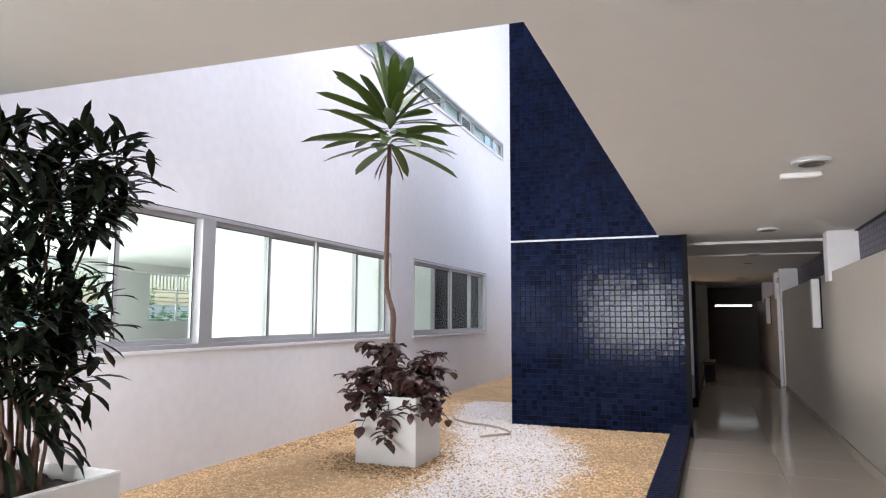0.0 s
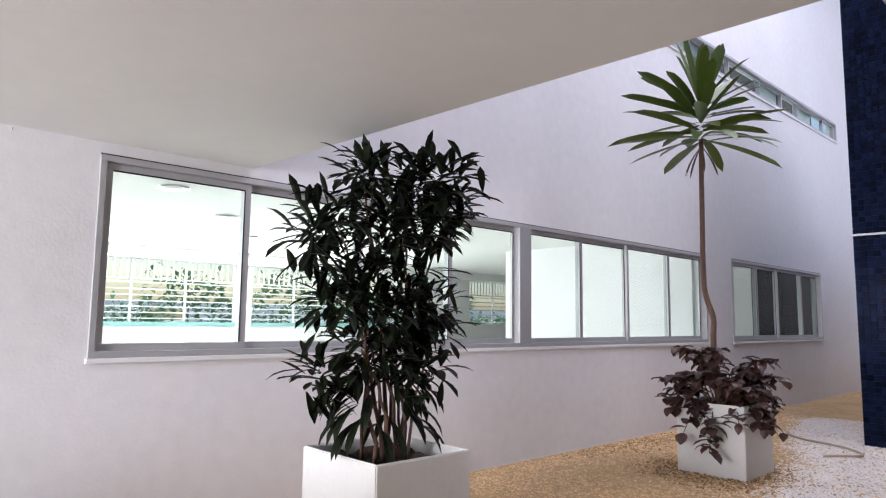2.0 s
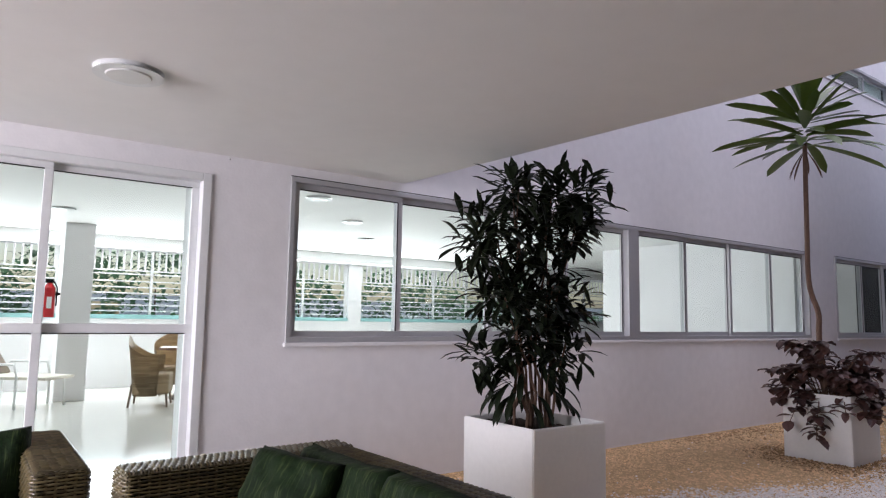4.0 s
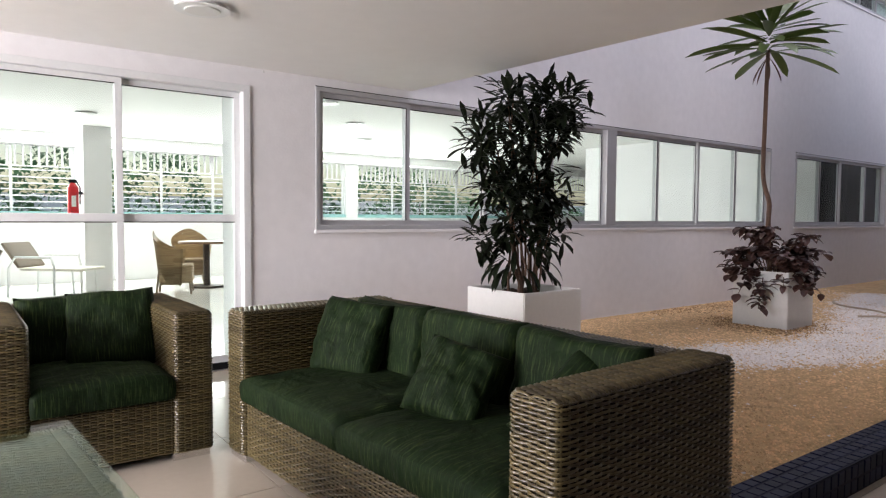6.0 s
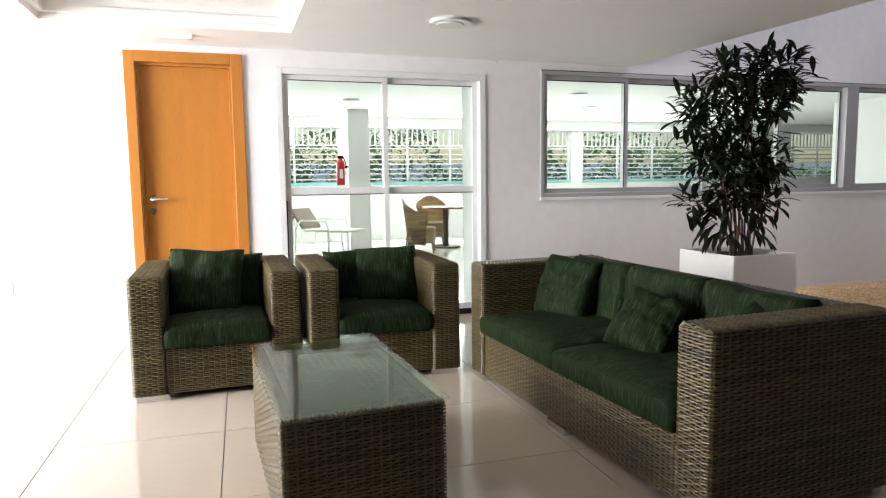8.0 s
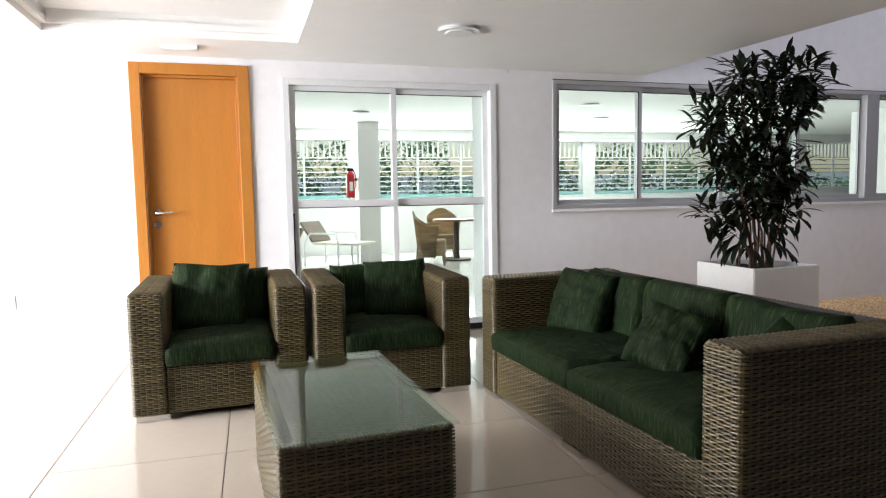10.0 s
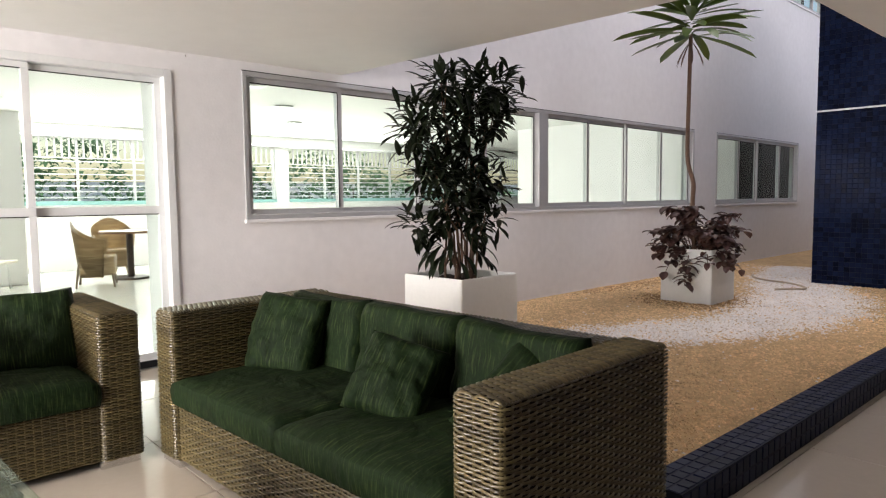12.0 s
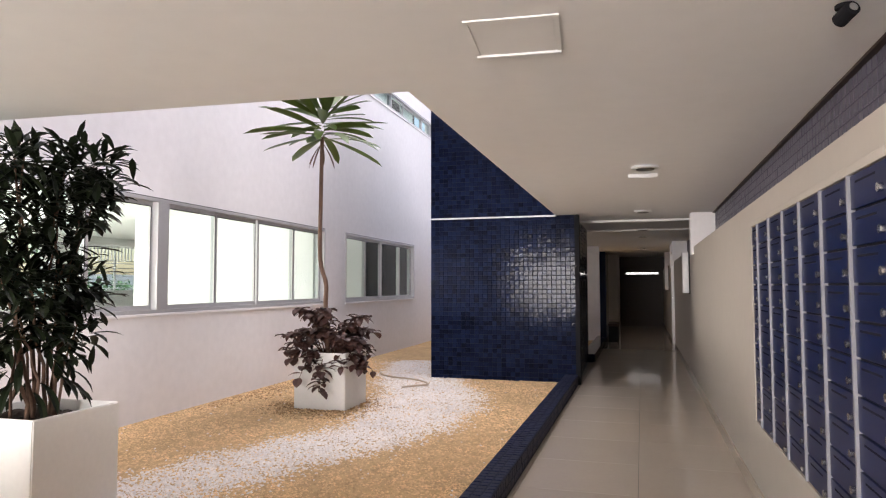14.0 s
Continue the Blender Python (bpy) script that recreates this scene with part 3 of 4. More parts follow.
window("window_2", 8.08, 11.66, 1.03, 2.168, (8.99, 9.77, 10.79), [], "grey aluminium sliding window onto a dark room", M_ALU, M_GLASS)
window("window_3", 4.0, 12.95, 4.78, 5.14, (5.1, 6.2, 7.1, 8.3, 9.4, 10.3, 11.0, 12.3), [], "narrow high aluminium strip window", M_ALU, M_GLASS, seal=False)
# black sheet put in for the darkness of an unlit room
setting("window_backing", boxes((-0.6, -0.5, 3.6, 13.2, 4.4, 5.5)), M_VOID, "black sheet standing in for the unlit room behind the high strip window", "backdrop")

# pale blinds added behind the panes that look lighter
for y in (4.2, 6.3, 7.2, 9.5, 11.1):
    t = thing("roller_blind", "pale roller blind behind the high strip window", "blind", pose(-0.13, y, 4.80), "high blinds")
    part("blind_cloth", boxes((-0.004, 0.0, 0.0, 0.85, 0.0, 0.33)), M_WALL, t)

# wooden door
d = thing("door_1", "closed orange wood-veneer door in a matching frame", "door", pose(0, 0, 0))
d["kind"] = "structure"
part("door_frame", boxes((-0.12, 0.022, -3.405, -3.33, 0, 2.185), (-0.12, 0.022, -2.65, -2.562, 0, 2.185), (-0.12, 0.022, -3.33, -2.65, 2.105, 2.185), bevel=0.004), M_DOOR, d)
part("door_stop", boxes((-0.12, -0.035, -3.33, -3.312, 0, 2.105), (-0.12, -0.035, -2.668, -2.65, 0, 2.105), (-0.12, -0.035, -3.312, -2.668, 2.088, 2.105)), M_DOOR, d)
leaf = part("door_leaf", boxes((-0.10, -0.062, -3.311, -2.669, 0.006, 2.087), bevel=0.002), M_DOOR, d)
hd = part("door_handle", tube([(-0.062, -3.262, 1.08), (-0.012, -3.262, 1.08), (-0.006, -3.25, 1.08), (-0.006, -3.15, 1.082)], 0.010, 10), M_CHROME, leaf, "satin chrome lever handle")
part("rosette", cyl(bmesh.new(), 0.026, 0, 0.008, m=pose(-0.063, -3.262, 1.08, 0, 90, 0)), M_CHROME, leaf, "round chrome rosette")
part("keyhole_rosette", cyl(bmesh.new(), 0.024, 0, 0.008, m=pose(-0.063, -3.262, 0.99, 0, 90, 0)), M_CHROME, leaf, "round chrome key plate")

# glazed double door
d = thing("door_2", "pale aluminium glazed sliding door, closed", "door", pose(0, 0, 0))
d["kind"] = "structure"
part("door_frame", boxes((-0.13, 0.014, -2.32, -2.265, 0, 2.105), (-0.13, 0.014, -0.590, -0.535, 0, 2.105), (-0.13, 0.014, -2.265, -0.590, 2.055, 2.105), (-0.13, 0.0, -2.265, -0.590, 0, 0.03), bevel=0.004), M_ALU_W, d)
for i, (a, b) in enumerate(((-2.264, -1.405), (-1.445, -0.591))):
    x = -0.055 if i == 0 else -0.095
    s = 0.045
    lf = part("door_leaf", boxes((x, x + 0.035, a, b, 2.015, 2.054), (x, x + 0.035, a, b, 0.031, 0.10), (x, x + 0.035, a, b, 1.095, 1.15), (x, x + 0.035, a, a + s, 0.10, 1.095), (x, x + 0.035, b - s, b, 0.10, 1.095),
                                 (x, x + 0.035, a, a + s, 1.15, 2.015), (x, x + 0.035, b - s, b, 1.15, 2.015), bevel=0.003), M_ALU_W, d)
    for z0, z1 in ((0.096, 1.099), (1.146, 2.019)):
        pane = part("pane", boxes((x + 0.014, x + 0.020, a + s - 0.004, b - s + 0.004, z0, z1)), M_GLASS, lf)
        pane.visible_shadow = False
        part("gasket", boxes((x + 0.033, x + 0.037, a + s, b - s, z1 - 0.010, z1 - 0.003)), M_RUBBER, lf)
# dark strip across the foot of the door
part("bottom_seal", boxes((0.001, 0.012, -2.265, -0.590, 0.012, 0.062), bevel=0.002), M_DARK, d, "dark strip along the foot of the glazed door")
part("lock_bar", boxes((-0.020, 0.004, -2.263, -2.255, 0.15, 1.05)), M_DARK, d, "dark lock stile")


# ---- lobby seating ----
def soft(sx, sy, sz, n=22, puff=1.0, seed=0, corner=4.0, lump=0.012):
    """A stuffed cushion centred at the origin: full in the middle, thin at its seams, pointed corners, a little uneven."""
    bm = bmesh.new()
    bmesh.ops.create_grid(bm, x_segments=n, y_segments=n, size=1.0)
    top = list(bm.verts)
    geo = bmesh.ops.duplicate(bm, geom=bm.verts[:] + bm.edges[:] + bm.faces[:])
    low = [g for g in geo["geom"] if isinstance(g, bmesh.types.BMVert)]
    for verts, sgn in ((top, 1), (low, -1)):
        for v in verts:
            x, y = v.co.x, v.co.y
            e = (max(0.0, 1 - abs(x) ** corner) * max(0.0, 1 - abs(y) ** corner)) ** (0.5 * puff)
            pull = 1 - 0.05 * (1 - abs(x)) * abs(y) ** 3 - 0.05 * (1 - abs(y)) * abs(x) ** 3
            w = noise.noise(Vector((x * 2.2 + seed * 7.3, y * 2.2, sgn * 2.0 + seed)))
            w += 0.45 * noise.noise(Vector((x * 6 + seed, y * 6 - seed, sgn * 3.0)))
            fold = 0.30 * lump * math.sin(9 * math.atan2(y, x + 0.3) + seed) * min(1, x * x + y * y)
            wob_ = 0.012 * noise.noise(Vector((x * 1.5, y * 1.5, seed + 4.0)))
            v.co = Vector((x * sx / 2 * pull + wob_, y * sy / 2 * pull + wob_, sgn * sz / 2 * e + (w * lump + fold) * e))
    bmesh.ops.remove_doubles(bm, verts=bm.verts[:], dist=0.0004)
    bmesh.ops.recalc_face_normals(bm, faces=bm.faces[:])
    return bm


def slab_cushion(sx, sy, sz, seed=0):
    """A firm seat cushion with rounded edges and a slightly crowned, creased top."""
    bm = bmesh.new()
    box(bm, -sx / 2, sx / 2, -sy / 2, sy / 2, 0, sz)
    bmesh.ops.subdivide_edges(bm, edges=bm.edges[:], cuts=15, use_grid_fill=True)
    for v in bm.verts:
        x, y, z = v.co.x / (sx / 2), v.co.y / (sy / 2), v.co.z / sz * 2 - 1
        r = 0.18
        k = max(0.0, 1 - abs(x) ** 10) ** r * max(0.0, 1 - abs(y) ** 10) ** r
        w = noise.noise(Vector((x * 2.5 + seed * 5, y * 2.5, seed))) + 0.6 * noise.noise(Vector((x * 7, y * 7 + seed, 2.0)))
        if z > 0:
            v.co.z = sz * (0.5 + z * 0.5 * (0.62 + 0.38 * min(1, ((1 - abs(x)) * 6) + 0.2)) * (0.70 + 0.30 * min(1, (1 - abs(y)) * 6 + 0.2))) + (0.018 * (1 - x * x) * (1 - y * y) + w * 0.008) * (z > 0.9)
        if abs(z) < 0.99:
            v.co.x *= 1 + 0.02 * (1 - z * z)
            v.co.y *= 1 + 0.02 * (1 - z * z)
    return bm


def seat_unit(name, length, depth, cushions, label, category, m, group="", arm=0.19, height=0.69, seed=0):
    """A wicker sofa or armchair; front towards -y, origin at the middle of its base on the floor."""
    t = thing(name, label, category, m, group)
    h, l, d, b = height, length / 2, depth / 2, 0.016
    z0 = 0.035
    woven("armrest", -l, -l + arm, -d, d, z0, h, "-x +x -y +z", t, seed)
    woven("armrest", l - arm, l, -d, d, z0, h, "-x +x -y +z", t, seed + 50)
    woven("back_frame", -l + arm, l - arm, d - 0.15, d - 0.002, z0, h - 0.002, "-y +y +z", t, seed + 100)
    woven("front_panel", -l + arm - 0.006, l - arm + 0.006, -d + 0.022, -d + 0.12, z0, 0.30, "-y", t, seed + 150)
    part("seat_base", boxes((-l + arm - 0.003, l - arm + 0.003, -d + 0.12, d - 0.15, 0.20, 0.295)), M_DARK, t)
    for sx in (-1, 1):
        for sy in (-1, 1):
            x, y = sx * (l - 0.10), sy * (d - 0.035)
            part("foot", boxes((x - 0.085, x + 0.085, y - 0.025, y + 0.025, 0.0, z0 + 0.002), bevel=0.003), M_CHROME, t, "flat aluminium foot")
    if cushions > 1:
        part("foot", boxes((-0.085, 0.085, -d + 0.01, -d + 0.06, 0.0, z0 + 0.002), bevel=0.003), M_CHROME, t, "flat aluminium foot")
    inner = length - 2 * arm
    w = inner / cushions
    for i in range(cushions):
        x = -inner / 2 + w * (i + 0.5)
        part("seat_cushion", slab_cushion(w - 0.006, depth - 0.150, 0.118, seed + i), M_GREEN, t, "green streaked cloth seat cushion", pose(x, -0.080, 0.296), smooth=True)
    nb = 3 if cushions > 1 else 1
    w = inner / nb
    for i in range(nb):
        x = -inner / 2 + w * (i + 0.5)
        part("back_cushion", soft(w + 0.01, 0.36, 0.15, 22, 0.55, seed + 10 + i, 8.0), M_GREEN, t, "green streaked cloth back cushion", pose(x, d - 0.215, 0.555, 80, 0, 0), smooth=True)
    return t


SOFA_M = pose(2.714, -0.852, 0, 0, 0, 2.2)
seat_unit("sofa", 2.05, 0.85, 2, "three-seat olive wicker sofa with green cushions", "sofa", SOFA_M, arm=0.175, height=0.70)
CH1 = pose(1.195, -2.795, 0, 0, 0, 90.8)
CH2 = pose(1.245, -1.83, 0, 0, 0, 89.5)
seat_unit("armchair", 0.92, 0.86, 1, "olive wicker armchair with dark green cushions", "armchair", CH1, "wicker armchairs", arm=0.175, height=0.69, seed=20)
seat_unit("armchair", 0.92, 0.86, 1, "olive wicker armchair with dark green cushions beside the glazed door", "armchair", CH2, "wicker armchairs", arm=0.175, height=0.69, seed=30)


def pillow(m, seed, size=0.42, label="green streaked scatter cushion leaning on the sofa"):
    tagged(part("cushion", soft(size, size, 0.16, 24, 0.8, seed, 3.0, 0.022), M_GREEN, m=m, smooth=True), label, "cushion", "scatter cushions")


S = lambda x, y, z, rx, ry, rz: SOFA_M @ pose(x, y, z, rx, ry, rz)
pillow(S(-0.645, 0.03, 0.560, 66, 3, 22), 1, 0.38)
pillow(S(0.21, -0.05, 0.525, 56, 14, 24), 2, 0.315)
pillow(S(0.70, 0.10, 0.475, 52, 34, 20), 3, 0.38)
pillow(CH1 @ pose(-0.07, 0.06, 0.575, 66, 2, -8), 4, 0.45, "dark green scatter cushion leaning in the armchair")
pillow(CH2 @ pose(0.11, 0.06, 0.570, 64, -4, -14), 5, 0.41, "dark green scatter cushion leaning in the armchair")


# low table with a glass top
t = thing("coffee_table", "low olive wicker coffee table with a glass top", "table", pose(2.875, -2.33, 0, 0, 0, 3.0))
L, D, H = 0.522, 0.278, 0.443
woven("side_panel", -L, -L + 0.05, -D, D, 0.03, H, "-x +z", t, 300)
woven("side_panel", L - 0.05, L, -D, D, 0.03, H, "+x +z", t, 310)
woven("long_panel", -L + 0.05, L - 0.05, -D, -D + 0.05, 0.03, H, "-y +z", t, 320)
woven("long_panel", -L + 0.05, L - 0.05, D - 0.05, D, 0.03, H, "+y +z", t, 330)
woven("woven_top", -L + 0.05, L - 0.05, -D + 0.05, D - 0.05, H - 0.05, H, "+z", t, 340)
for sx in (-1, 1):
    for sy in (-1, 1):
        part("foot", boxes((sx * 0.46 - 0.05, sx * 0.46 + 0.05, sy * 0.26 - 0.02, sy * 0.26 + 0.02, 0, 0.032)), M_CHROME, t)
part("glass_top", boxes((-L - 0.012, L + 0.012, -D - 0.012, D + 0.012, H + 0.007, H + 0.015), bevel=0.002), M_TABLE_GLASS, t, "clear green-edged glass top")


# ---- planters and plants ----
def planter(x0, x1, y0, y1, h, label):
    cx, cy, sx, sy = (x0 + x1) / 2, (y0 + y1) / 2, (x1 - x0) / 2, (y1 - y0) / 2
    t = thing("planter", label, "planter", pose(cx, cy, 0.0), "square planters")
    w = 0.03
    bm = box(bmesh.new(), -sx, sx, -sy, sy, 0, h)
    top = max(bm.faces, key=lambda f: f.calc_center_median().z)
    bmesh.ops.inset_region(bm, faces=[top], thickness=w)
    inner = bmesh.ops.extrude_face_region(bm, geom=[top])
    low = [g for g in inner["geom"] if isinstance(g, bmesh.types.BMVert)]
    bmesh.ops.translate(bm, verts=low, vec=(0, 0, -(h - 0.06)))
    bmesh.ops.delete(bm, geom=[top], context="FACES_ONLY")
    bmesh.ops.bevel(bm, geom=[e for e in bm.edges if e.calc_face_angle(0) > 1], offset=0.006, segments=2, affect="EDGES")
    part("tub", bm, M_POT, t)
    bm = bmesh.new()
    bmesh.ops.create_grid(bm, x_segments=24, y_segments=24, size=1.0)
    for v in bm.verts:
        v.co = Vector((v.co.x * (sx - w), v.co.y * (sy - w), h - 0.055 + 0.05 * noise.noise(Vector((v.co.x * 3, v.co.y * 3, cx)))))
    part("soil", bm, M_SOIL, t, "dark loose soil")
    return t


def leaf_mesh(vs, fs, base, d, up, length, width, droop, fold=0.25, seg=5, tip=0.75):
    """Appends a lanceolate leaf: a folded strip that widens, narrows to a point and bends down along its way."""
    d = Vector(d).normalized()
    side = d.cross(Vector(up))
    side = side.normalized() if side.length > 1e-4 else Vector((1, 0, 0))
    n = side.cross(d).normalized()
    i0, p = len(vs), Vector(base)
    step = length / seg
    for i in range(seg + 1):
        s = i / seg
        w = width * (math.sin(math.pi * min(1.0, s * tip + 0.06)) if s < 1 else 0.02)
        vs.extend((tuple(p - side * w + n * w * fold), tuple(p), tuple(p + side * w + n * w * fold)))
        d = (d - Vector((0, 0, 1)) * droop * step / length * (0.4 + 1.2 * s)).normalized()
        n = side.cross(d).normalized()
        p = p + d * step
    for i in range(seg):
        a = i0 + 3 * i
        fs.extend(((a, a + 1, a + 4, a + 3), (a + 1, a + 2, a + 5, a + 4)))


planter(0.975, 1.585, 0.770, 1.360, 0.622, "white square planter with a dark bushy plant")
planter(1.088, 1.666, 4.385, 4.950, 0.605, "white square planter on the gravel")

rnd = random.Random(5)
# bushy dracaena in the first planter
bush = thing("bushy_dracaena", "dark green bushy dracaena with many thin stems", "plant", pose(1.28, 1.06, 0.57))
# leafy heads: place across, height above the soil's rim, spread, leaves
HEADS = ((0.54, 1.47, 0.11, 85), (0.60, 1.31, 0.08, 50), (0.22, 1.42, 0.10, 75), (-0.06, 1.46, 0.09, 60), (-0.20, 1.43, 0.06, 40), (0.40, 1.20, 0.06, 40), (-0.42, 1.22, 0.08, 50), (-0.60, 1.07, 0.06, 34), (-0.34, 0.98, 0.08, 50),
         (-0.05, 1.12, 0.13, 110), (0.14, 1.25, 0.11, 80), (-0.40, 0.80, 0.08, 50), (-0.20, 0.88, 0.08, 50), (0.38, 0.78, 0.07, 50), (0.10, 0.68, 0.10, 70), (-0.46, 0.44, 0.07, 50), (-0.26, 0.55, 0.08, 50), (0.28, 0.55, 0.09, 60),
         (0.36, 0.66, 0.07, 30), (0.12, 0.47, 0.10, 60), (-0.10, 0.72, 0.10, 60), (0.30, 0.98, 0.05, 22), (0.22, 0.86, 0.05, 22))
vs, fs = [], []
for i, (hy, hz, spread, count) in enumerate(HEADS):
    hx = rnd.uniform(-0.10, 0.10)
    base = Vector((rnd.uniform(-0.10, 0.10), rnd.uniform(-0.16, 0.14), -0.03))
    hy, spread = hy * (0.64 if hy > 0 else 0.86), spread * 0.80
    tip = Vector((hx, hy, hz))
    pts = []
    for k in range(8):
        s = k / 7
        bow = Vector((0, base.y + (hy - base.y) * s ** 1.7 - (base.y + (hy - base.y) * s), 0))
        pts.append(base.lerp(tip, s) + bow + Vector((rnd.uniform(-1, 1), rnd.uniform(-1, 1), 0)) * 0.018 * (0 < k < 7))
    if i % 2 == 0 or hz > 1.3:
        part("stem", tube(pts, 0.009 if i % 4 else 0.013, 7, 0.005), M_BARK, bush, smooth=True)
    for j in range(int(count * 1.2)):
        g = [max(-1.7, min(1.7, rnd.gauss(0, 1))) for _ in range(3)]
        p = tip + Vector((g[0] * (spread + 0.01), g[1] * spread, g[2] * spread * 0.9 - 0.02))
        a = rnd.uniform(0, 6.283)
        out = (p - tip).normalized()
        d = Vector((math.cos(a), math.sin(a), rnd.uniform(-0.3, 0.9))) + out * 0.9
        leaf_mesh(vs, fs, p, d, (0, 0, 1), rnd.uniform(0.11, 0.195), rnd.uniform(0.016, 0.025), rnd.uniform(0.1, 0.9), 0.3, 4)
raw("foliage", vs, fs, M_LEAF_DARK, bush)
for j in range(34):
    v2, f2 = [], []
    a = rnd.uniform(0, 6.28)
    leaf_mesh(v2, f2, (math.cos(a) * 0.08, math.sin(a) * 0.20, rnd.uniform(0.14, 0.40)), (math.cos(a), math.sin(a), -0.2), (0, 0, 1), 0.24, 0.020, 1.8, 0.3, 5)
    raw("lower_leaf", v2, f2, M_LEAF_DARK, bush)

# tall dracaena in the second planter
tree = thing("tall_dracaena", "tall dracaena with one bare stem and a leafy crown", "plant", pose(1.345, 4.66, 0.545))
path = [(0.0, 0.0, -0.02), (-0.03, 0, 0.35), (-0.04, 0.0, 0.62), (-0.02, 0, 0.78), (-0.09, 0, 0.93), (-0.115, 0, 1.12), (-0.105, 0, 1.5), (-0.10, 0, 2.0), (-0.09, 0, 2.46)]
fine = []
for a, b in zip(path, path[1:]):
    for k in range(4):
        fine.append(Vector(a).lerp(Vector(b), k / 4))
fine.append(Vector(path[-1]))
sm = [sum((fine[min(max(i + k, 0), len(fine) - 1)] for k in (-2, -1, 0, 1, 2)), Vector()) / 5 for i in range(len(fine))]
part("trunk", tube(sm, 0.026, 12, 0.021), M_BARK, tree, smooth=True)
TOP = sm[-1]
for j in range(56):
    v2, f2 = [], []
    a = j * 2.399963 + rnd.uniform(-0.25, 0.25)
    s = j / 55
    el = -0.18 + 1.25 * s ** 1.4 + rnd.uniform(-0.22, 0.22) + (2.0 if s > 0.86 else 0.0)
    ln = (0.80 - 0.22 * s) * rnd.uniform(0.80, 1.12)
    leaf_mesh(v2, f2, TOP + Vector((math.cos(a) * 0.02, math.sin(a) * 0.02, -0.03 + 0.42 * s)), (math.cos(a), math.sin(a), el), (rnd.uniform(-0.5, 0.5), rnd.uniform(-0.5, 0.5), 1), ln, 0.050 * rnd.uniform(0.8, 1.15), rnd.uniform(0.05, 0.65) * (1.05 - 0.6 * s), 0.32, 8)
    raw("leaf", v2, f2, M_LEAF, tree, smooth=True)
for j in range(7):
    v2, f2 = [], []
    a = rnd.uniform(0, 6.28)
    leaf_mesh(v2, f2, TOP + Vector((0, 0, -0.06)), (math.cos(a), math.sin(a), -1.2), (0, 0, 1), 0.32, 0.012, 1.0, 0.3, 5)
    raw("dry_leaf", v2, f2, M_BARK, tree)

# copper-leaved shrub round its foot
shrub = thing("copper_shrub", "spreading shrub with dull purple and green leaves", "plant", pose(1.378, 4.66, 0.55))
vs, fs = [], []
for i in range(31):
    a = rnd.uniform(0, 6.28)
    r = rnd.uniform(0.22, 0.62)
    h = rnd.uniform(-0.06, 0.50) if i < 26 else rnd.uniform(-0.35, -0.1)
    p0 = Vector((math.cos(a) * 0.08, math.sin(a) * 0.08, 0))
    p3 = Vector((math.cos(a) * r * 1.0, math.sin(a) * r, h))
    if i >= 26:
        a = (-0.9, -0.4, -1.4, -1.9, 0.2)[i - 26]
        p3 = Vector((math.cos(a) * 0.46, math.sin(a) * 0.46, h))
    mid = (p0 + p3) / 2 + Vector((0, 0, 0.16))
    pts = [p0, p0.lerp(mid, 0.5) + Vector((0, 0, 0.04)), mid, mid.lerp(p3, 0.5) + Vector((0, 0, 0.03)), p3]
    part("twig", tube(pts, 0.006, 5, 0.003), M_BARK, shrub)
    for k in range(30):
        s = rnd.uniform(0.35, 1.0)
        j = min(3, int(s * 4))
        p = pts[j].lerp(pts[j + 1], s * 4 - j)
        b = rnd.uniform(0, 6.28)
        leaf_mesh(vs, fs, p, (math.cos(b), math.sin(b), rnd.uniform(-0.4, 0.6)), (0, 0, 1), rnd.uniform(0.09, 0.17), rnd.uniform(0.030, 0.052), rnd.uniform(0.6, 1.6), 0.25, 4, 0.88)
raw("foliage", vs, fs, M_LEAF_PURPLE, shrub)


# ---- ceiling fittings ----
def downlight(m, r, label, group="ceiling lamps", lens=M_FROST):
    t = thing("ceiling_lamp", label, "lamp", m, group)
    bm = bmesh.new()
    for r0, r1, z0, z1 in ((r * 0.80, r, -0.012, 0.0), (r, r * 0.92, -0.022, -0.012)):
        cyl(bm, r0, z0, z1, r2=r1, seg=40)
    part("rim", bm, M_ALU_W, t, smooth=False)
    part("diffuser", cyl(bmesh.new(), r * 0.62, -0.028, -0.0225, r2=r * 0.66, seg=36), lens, t, "frosted glass disc" if lens is M_FROST else "smoked glass disc")
    return t


downlight(pose(1.237, -1.268, CEIL), 0.14, "round recessed ceiling lamp, switched off")
downlight(pose(4.62, 3.52, CEIL), 0.11, "round recessed ceiling lamp with a dark disc", lens=M_DARK_DISC)
downlight(pose(4.66, 6.75, CEIL), 0.11, "round recessed ceiling lamp with a dark disc", lens=M_DARK_DISC)
for y in (9.6, 11.2, 14.5):
    downlight(pose(4.66 + 0.0166 * (y - 6.7), y, CEIL - (0.05 if y > 13 else 0)), 0.11, "round recessed ceiling lamp with a dark disc", lens=M_DARK_DISC)
for x, y in ((-1.6, -1.2), (-4.8, -0.85), (-3.4, 2.3), (-3.4, 4.4), (-5.0, 3.4), (-1.6, 4.6), (-2.1, 1.2)):
    downlight(pose(x, y, 2.46), 0.14, "round white ceiling lamp of the inner room", "room lamps")


def emergency_light(m, length=0.24):
    t = thing("emergency_light", "slim white emergency light box on the ceiling", "lamp", m, "emergency lights")
    part("housing", boxes((-length / 2, length / 2, -0.035, 0.035, -0.03, 0.0), bevel=0.005), M_WHITE, t)
    part("lens", boxes((-length / 2 + 0.02, length / 2 - 0.02, -0.022, 0.022, -0.034, -0.0302)), M_FROST, t)


